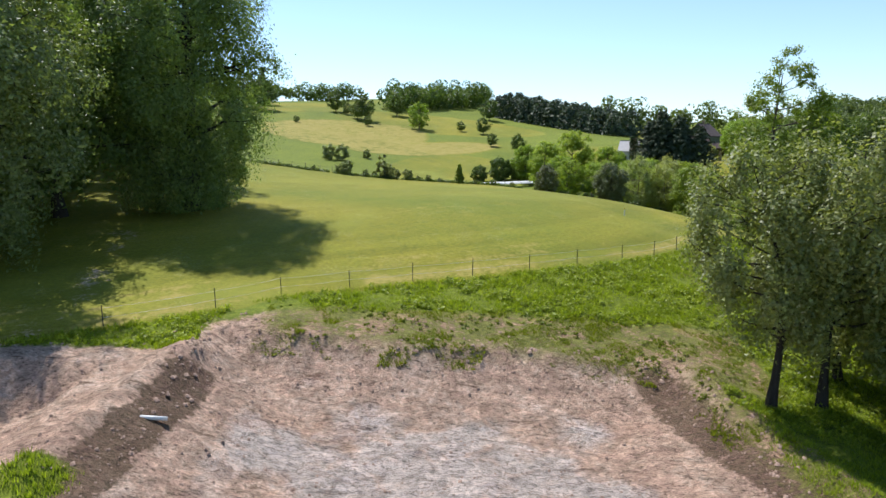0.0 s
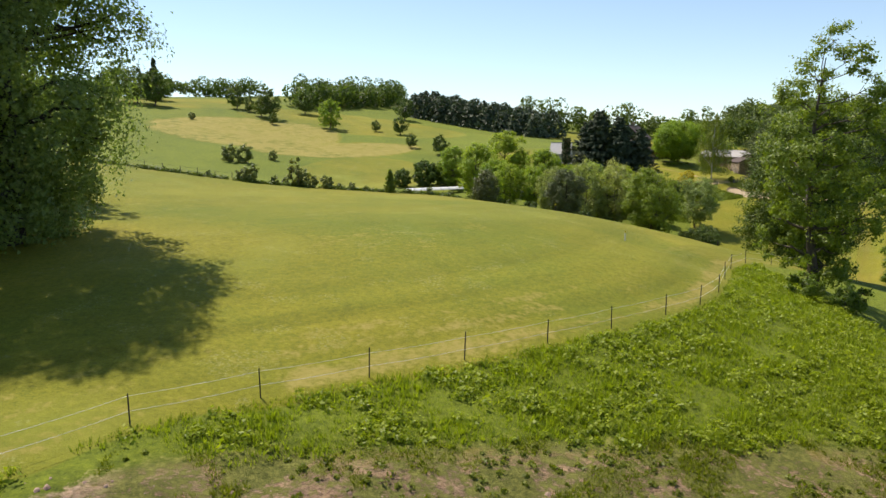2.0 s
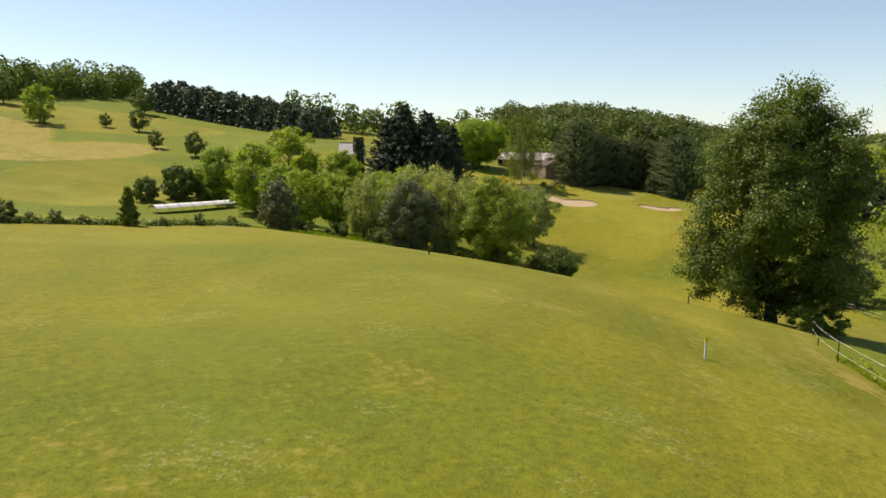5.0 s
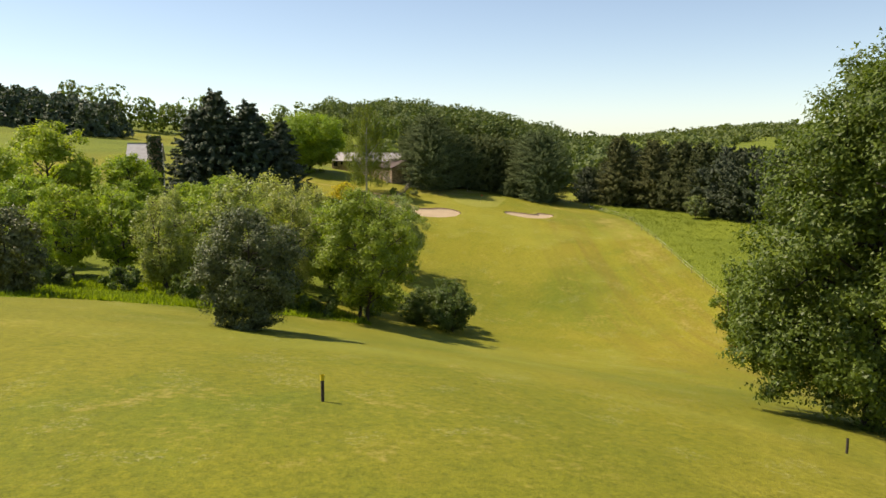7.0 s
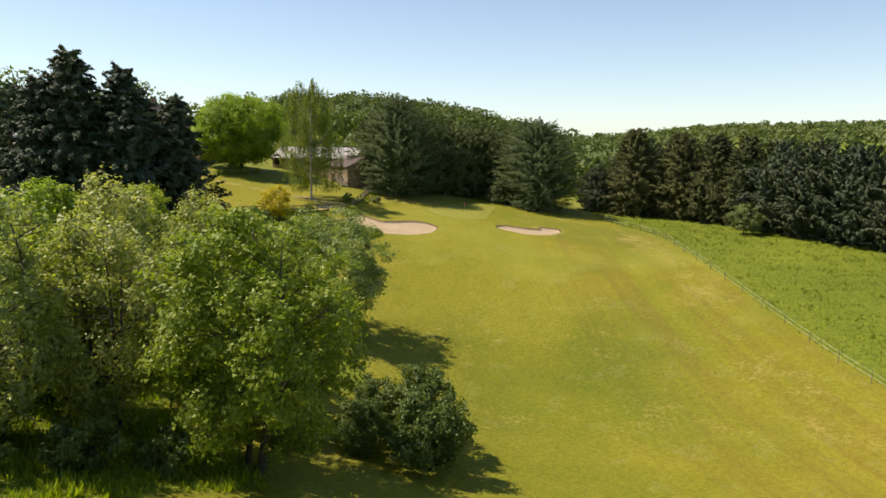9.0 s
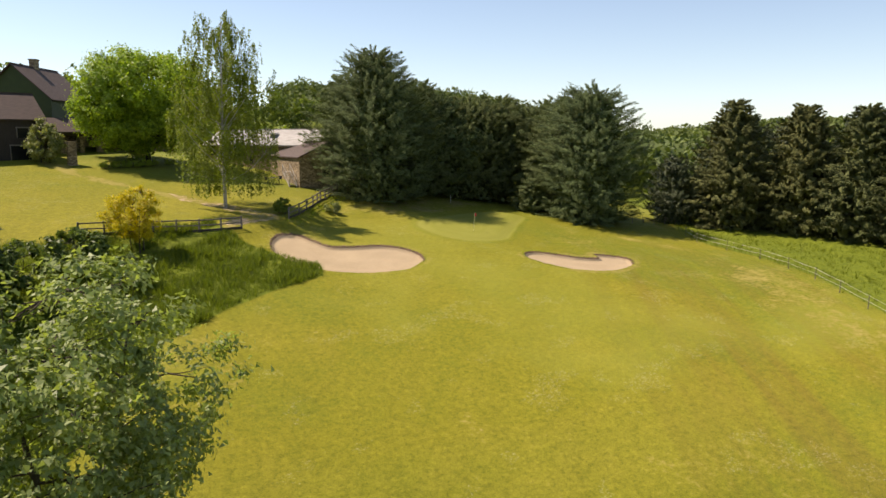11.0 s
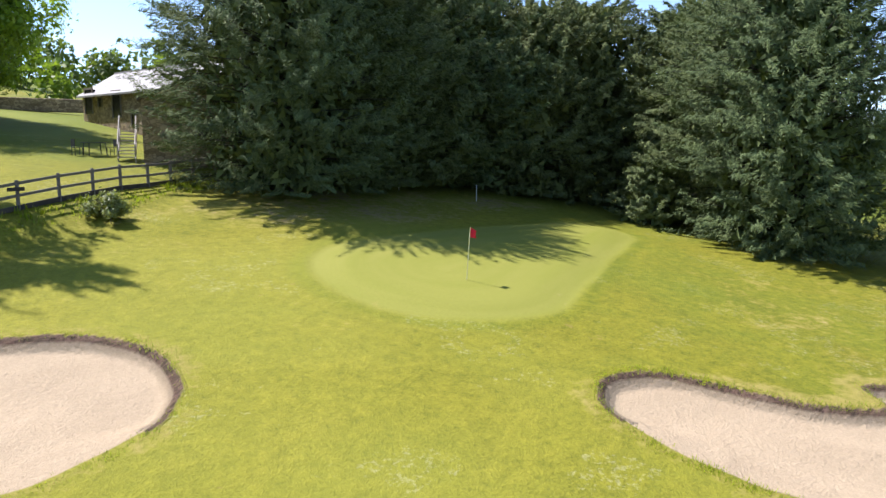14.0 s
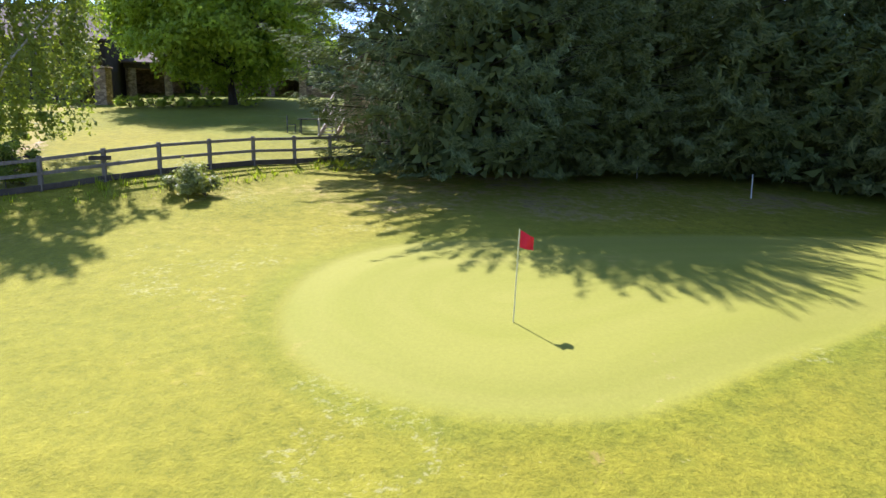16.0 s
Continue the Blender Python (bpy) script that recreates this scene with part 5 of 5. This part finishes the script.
for k in range(9):
    boxes("tread", [(-0.4, 0.4, k * 0.26, k * 0.26 + 0.28, 0.18 * (k + 1) - 0.03, 0.18 * (k + 1) + 0.02)], STAIR_TIMBER, stair)
for x in (-0.44, 0.44):
    beam("stringer", (x, -0.1, 0.02), (x, 2.4, 1.7), 0.05, 0.26, STAIR_TIMBER, stair)
    beam("handrail", (x, -0.1, 0.85), (x, 2.4, 2.5), 0.06, 0.08, STAIR_TIMBER, stair)
    for y in (0.0, 1.2, 2.35):
        beam("post", (x, y, y * 0.69 - 0.1 if y else -0.2), (x, y, y * 0.7 + 0.88), 0.08, 0.08, STAIR_TIMBER, stair)
gabled("house", 86.5, 257.4, 93.5, 266.2, 4.6, 18.4, 25.2, 29.4, IVY, SLATE_DARK, "ivy-covered house with a dark tiled roof and chimney", [(-1, 4, 3.6, 1.0, 1.3), ("a", 0, 3.6, 1.0, 1.3)], chimney=5.5)
gabled("clubhouse_wing", 78.0, 247.6, 86.6, 249.0, 3.4, 17.0, 22.4, 25.2, plain_material("dark_boarding", (0.028, 0.022, 0.018), (0.07, 0.055, 0.045), 2.0, 0.85, 0.4, 0.02, (8, 1, 1)), SLATE_DARK, "clubhouse wing with dark boarded walls and a tiled roof", [(-1, 2.2, 0.2, 2.2, 2.1), (-1, 6.2, 0.2, 2.2, 2.1), (-1, 3.0, 3.2, 1.2, 1.1), (-1, 6.5, 3.2, 1.2, 1.1)])

shed = tagged(new("cart_shed"), "open-fronted cart shed with pale stone pillars", "building")
shed.matrix_basis = pose(87.4, 249.2, 18.2, 0, 0, 25)
for k in range(6):
    boxes("pillar", [(k * 2.8 - 0.32, k * 2.8 + 0.32, -0.32, 0.32, -1.0, 2.3)], STONE, shed, "pale stone pillar", 0.03)
boxes("lintel", [(-0.6, 14.6, -0.2, 0.2, 2.3, 2.62)], TIMBER_DARK, shed, "dark timber lintel")
boxes("back_wall", [(-0.5, 14.5, 4.6, 5.0, -1.0, 2.6), (-0.5, -0.1, 0.4, 4.6, -1.0, 2.6), (14.1, 14.5, 0.4, 4.6, -1.0, 2.6)], STONE, shed)
for s in (0, 1):
    bm = bmesh.new()
    y0, y1 = ((-0.5, 2.4), (5.4, 2.4))[s]
    vs = [bm.verts.new((x, y, z + d)) for d in (0, 0.15) for x, y, z in ((-0.8, y0, 2.63), (14.9, y0, 2.63), (14.9, y1, 4.4), (-0.8, y1, 4.4))]
    for f in ((0, 1, 2, 3), (4, 5, 6, 7), (0, 1, 5, 4), (1, 2, 6, 5), (2, 3, 7, 6), (3, 0, 4, 7)):
        bm.faces.new([vs[i] for i in f])
    bmesh.ops.recalc_face_normals(bm, faces=bm.faces[:])
    me = bpy.data.meshes.new("roof")
    bm.to_mesh(me)
    bm.free()
    part("roof", me, SLATE_DARK, shed)
pillar = tagged(new("stone_pillar"), "free-standing pale stone pillar by the gravel path", "pillar")
pillar.matrix_basis = stand(89.0, 241.5, 0.2)
boxes("shaft", [(-0.45, 0.45, -0.45, 0.45, 0, 2.7), (-0.52, 0.52, -0.52, 0.52, 2.7, 2.85)], STONE, pillar, bevel=0.03)

cottage = gabled("white_house", 54.5, 234.5, 59.5, 232.0, 3.0, 14.6, 20.6, 23.6, plain_material("render", (0.42, 0.40, 0.36), (0.62, 0.60, 0.55), 1.0, 0.8, 0.2), plain_material("white_roof", (0.28, 0.27, 0.26), (0.46, 0.45, 0.43), 0.8, 0.6, 0.2, 0.01, (1, 5, 1)), "pale house with a whitish roof among dark firs", [(-1, 2, 3.0, 1.0, 1.2), (-1, 4.5, 3.0, 1.0, 1.2)])
ivy_stack = tagged(new("chimney_stack"), "tall ivy-covered chimney stack beside the pale house", "chimney")
ivy_stack.matrix_basis = pose(57.2, 229.0, 14.5)
boxes("stack", [(-0.8, 0.8, -0.8, 0.8, -0.5, 10.2)], STONE, ivy_stack)
rr = rng_of(77)
q = np.stack([rr.uniform(-1, 1, 1500), rr.uniform(-1, 1, 1500), rr.uniform(0, 10.6, 1500)], -1)
side_of = rr.integers(0, 2, 1500)
q[np.arange(1500), side_of] = np.sign(q[np.arange(1500), side_of]) * (0.85 + 0.25 * rr.random(1500))
v, f = leaf_mesh(q, q * (1, 1, 0), 0.4, rr, 0.8)
part("ivy", raw_mesh("ivy", v, f), IVY, ivy_stack, "dark ivy leaves")

tunnel = tagged(new("polytunnel"), "low tunnel of white plastic sheeting on hoops", "tunnel")
tunnel.matrix_basis = stand(8.0, 198.5, 0.1, 26)
arc = np.linspace(0, np.pi, 13)
xs = np.linspace(0, 17, 18)
v = np.array([(x, -1.6 * math.cos(a), 0.35 + 1.25 * math.sin(a)) for x in xs for a in arc])
idx = np.arange(len(v)).reshape(18, 13)
f = np.stack([idx[:-1, 2:-3], idx[1:, 2:-3], idx[1:, 3:-2], idx[:-1, 3:-2]], -1).reshape(-1, 4)
sheet = part("cover", smooth_mesh(raw_mesh("cover", v, f)), WHITE_PLASTIC, tunnel)
sheet.data.update()
for x in np.linspace(0, 17, 8):
    rope("hoop", [(x, -1.63 * math.cos(a), (0.35 if 0 < k < 12 else 0.0) + 1.28 * math.sin(a)) for k, a in enumerate(arc)], 0.03, IRON, tunnel)

# ---- fences ----
def along(line, gap):
    """Points every gap metres along a line."""
    out, left = [Vector(line[0])], gap
    for a, b in zip(line[:-1], line[1:]):
        a, b = Vector(a), Vector(b)
        d, at = (b - a).length, 0.0
        while d - at >= left:
            at += left
            out.append(a + (b - a) * (at / d))
            left = gap
        left -= d - at
    return out


def ground_z(x, y):
    return float(land(np.float64(x), np.float64(y)))


def stock_fence(label, line, gap, tall, post_material, rope_material, heights, thick):
    fence = tagged(new("wire_fence"), label, "fence")
    rng = random.Random(len(line))
    spots = along(line, gap) if gap else [Vector(p) for p in line]
    tops = []
    for p in spots:
        z = ground_z(p.x, p.y)
        lean_x, lean_y = rng.uniform(-0.06, 0.06), rng.uniform(-0.06, 0.06)
        h = tall * rng.uniform(0.92, 1.06)
        rope("post", [(p.x, p.y, z - 0.3), (p.x + lean_x / 2, p.y + lean_y / 2, z + h / 2), (p.x + lean_x, p.y + lean_y, z + h)], thick, post_material, fence, sides=6)
        tops.append((p.x + lean_x, p.y + lean_y, z))
    for h in heights:
        pts = []
        for a, b in zip(tops[:-1], tops[1:]):
            for u in (0.0, 0.33, 0.66):
                pts.append((a[0] + (b[0] - a[0]) * u, a[1] + (b[1] - a[1]) * u, a[2] + (b[2] - a[2]) * u + h - 0.05 * math.sin(math.pi * u)))
        pts.append((tops[-1][0], tops[-1][1], tops[-1][2] + h))
        rope("tape", pts, 0.008, rope_material, fence, "pale fencing tape")
    return fence


stock_fence("electric fence of thin dark posts and pale tape round the field", FENCE_LINE[1:], 0, 1.35, IRON, WHITE_PLASTIC, (1.15, 0.55), 0.032)
stock_fence("electric fence of pale posts and white tape along the fairway", WIRE_LINE, 4.6, 1.15, TIMBER, WHITE, (1.05, 0.6), 0.035)
stock_fence("old wire fence of weathered posts along the field crest", [(-50, 126), (-36, 129), (-26, 130.5), (-20, 131)], 2.4, 1.1, TIMBER, IRON, (1.0, 0.5), 0.05)
stock_fence("low rail fence of weathered posts behind the green", [(146.0, 207.0), (150.0, 205.0), (154.5, 203.0)], 1.6, 1.0, TIMBER, TIMBER, (0.9, 0.5), 0.05)


def rail_fence(label, spots, down=0.0):
    fence = tagged(new("rail_fence"), label, "fence", "post and rail fences")
    feet = [(x, y, ground_z(x, y)) for x, y in spots]
    for x, y, z in feet:
        beam("post", (x, y, z - 0.4), (x, y, z + 1.12), 0.13, 0.13, TIMBER, fence)
    for (ax, ay, az), (bx, by, bz) in zip(feet[:-1], feet[1:]):
        for h in (1.0, 0.55, 0.1):
            beam("rail" if h > 0.2 else "kickboard", (ax, ay - 0.05, az + h), (bx, by - 0.05, bz + h), 0.06, 0.11 if h > 0.2 else 0.2, TIMBER if h > 0.2 else TIMBER_DARK, fence)
    return fence


rails = rail_fence("weathered timber post-and-rail fence above the green", [(100.3, 211.6), (102.0, 212.7), (103.5, 213.9), (104.9, 215.06), (106.2, 216.4), (107.4, 217.8), (108.7, 219.0), (109.9, 220.2), (111.2, 221.5), (112.6, 222.8)])
boxes("waymark", [(-0.35, 0.35, -0.04, 0.0, 0.0, 0.14)], TIMBER_DARK, rails, "small dark arrow sign").matrix_basis = pose(103.45, 213.75, ground_z(103.5, 213.9) + 0.72, 0, 0, 40)
rail_fence("weathered timber post-and-rail fence beside the birch", [(95.0, 210.4), (93.2, 210.6), (91.4, 210.9), (89.6, 211.3), (87.8, 211.7), (86.0, 212.1), (84.2, 212.5), (82.4, 213.0)])

# ---- the green and small things ----
flag = tagged(new("golf_flag"), "red golf flag on a thin pale pole in the green", "flag")
fx, fy = 116.9, 203.97
flag.matrix_basis = pose(fx, fy, ground_z(fx, fy), 2, 3, 0)
rope("pole", [(0, 0, -0.15), (0, 0, 1.0), (0, 0, 1.86)], 0.014, plain_material("pale_pole", (0.6, 0.58, 0.3), (0.75, 0.72, 0.45), 5.0, 0.4, 0.0), flag, sides=8)
cols = np.linspace(0, 1, 9)
v = np.array([(0.02 + 0.27 * u, 0.07 * math.sin(u * 7 + t * 2) * u, 1.84 - 0.34 * t * (1 - 0.25 * u) - 0.14 * u) for u in cols for t in np.linspace(0, 1, 6)])
idx = np.arange(54).reshape(9, 6)
cloth = part("cloth", smooth_mesh(raw_mesh("cloth", np.concatenate([v, v + (0, 0.006, 0)]), np.concatenate([np.stack([idx[:-1, :-1], idx[1:, :-1], idx[1:, 1:], idx[:-1, 1:]], -1).reshape(-1, 4), 54 + np.stack([idx[:-1, :-1], idx[:-1, 1:], idx[1:, 1:], idx[1:, :-1]], -1).reshape(-1, 4)]))), RED, flag, "red cloth")


def marker(x, y, h, r, body, cap, label):
    m = tagged(new("marker_post"), label, "post", "course markers")
    m.matrix_basis = stand(x, y, 0.0)
    rope("shaft", [(0, 0, -0.2), (0.01, 0, h * 0.5), (0.02, 0.01, h)], r, body, m, sides=8)
    if cap is not None:
        rope("cap", [(0.02, 0.01, h - 0.02), (0.02, 0.01, h + 0.16)], r * 1.25, cap, m, "coloured cap", 8)
    return m


marker(22.4, 112.5, 0.75, 0.06, TIMBER_DARK, YELLOW, "short dark marker post with a yellow top on the fairway")
marker(39.6, 102.3, 0.6, 0.05, TIMBER_DARK, None, "short dark marker stake in the mown grass")
marker(20.5, 82.3, 0.7, 0.05, WHITE, YELLOW, "short pale marker with a yellow top on the fairway")
for x, y in ((122.9, 221.4), (126.9, 219.1), (136.9, 215.6), (115.0, 221.0)):
    marker(x, y, 0.95, 0.022, WHITE, None, "thin white marker stick behind the green")

pipe = tagged(new("drain_pipe"), "short white drain pipe lying in the dug bank", "pipe")
pipe.matrix_basis = pose(-13.1, 31.0, ground_z(-13.1, 31.0) + 0.12, 0, 8, 10)
ang = np.linspace(0, 2 * np.pi, 13)[:-1]
prof = [(-0.6, 0.10), (0.6, 0.10), (0.6, 0.085), (-0.6, 0.085)]
v = np.array([(x, r * math.cos(a), r * math.sin(a)) for x, r in prof for a in ang])
f = np.array([(k * 12 + j, k * 12 + (j + 1) % 12, ((k + 1) % 4) * 12 + (j + 1) % 12, ((k + 1) % 4) * 12 + j) for k in range(4) for j in range(12)])
part("tube", smooth_mesh(raw_mesh("tube", v, f)), WHITE, pipe)

table = tagged(new("picnic_table"), "dark metal garden table with chairs on the lawn", "table")
table.matrix_basis = stand(107.2, 228.0, 0.0, 20)
boxes("tabletop", [(-0.6, 0.6, -0.45, 0.45, 0.70, 0.74)], IRON, table, bevel=0.01)
for x in (-0.5, 0.5):
    for y in (-0.36, 0.36):
        beam("leg", (x, y, 0), (x * 0.9, y * 0.9, 0.7), 0.04, 0.04, IRON, table)


def garden_chair(x, y, turn):
    c = tagged(new("garden_chair"), "dark metal garden chair beside the table", "chair", "garden chairs")
    c.matrix_basis = stand(x, y, 0.0, turn)
    boxes("seat", [(-0.22, 0.22, -0.22, 0.22, 0.43, 0.46)], IRON, c)
    boxes("backrest", [(-0.22, 0.22, 0.2, 0.23, 0.5, 0.9)], IRON, c)
    for sx in (-0.2, 0.2):
        beam("leg", (sx, -0.2, 0), (sx, -0.2, 0.43), 0.03, 0.03, IRON, c)
        beam("leg", (sx, 0.21, 0), (sx, 0.22, 0.9), 0.03, 0.03, IRON, c)


garden_chair(106.3, 227.7, 110)
garden_chair(108.1, 228.3, -70)
lawn_wall = tagged(new("garden_wall"), "low dry-stone wall at the top of the lawn", "wall")
lawn_wall.matrix_basis = stand(100.0, 257.0, 0.3, 6)
boxes("courses", [(0, 9, -0.3, 0.3, 0, 1.2)], STONE, lawn_wall, bevel=0.05)
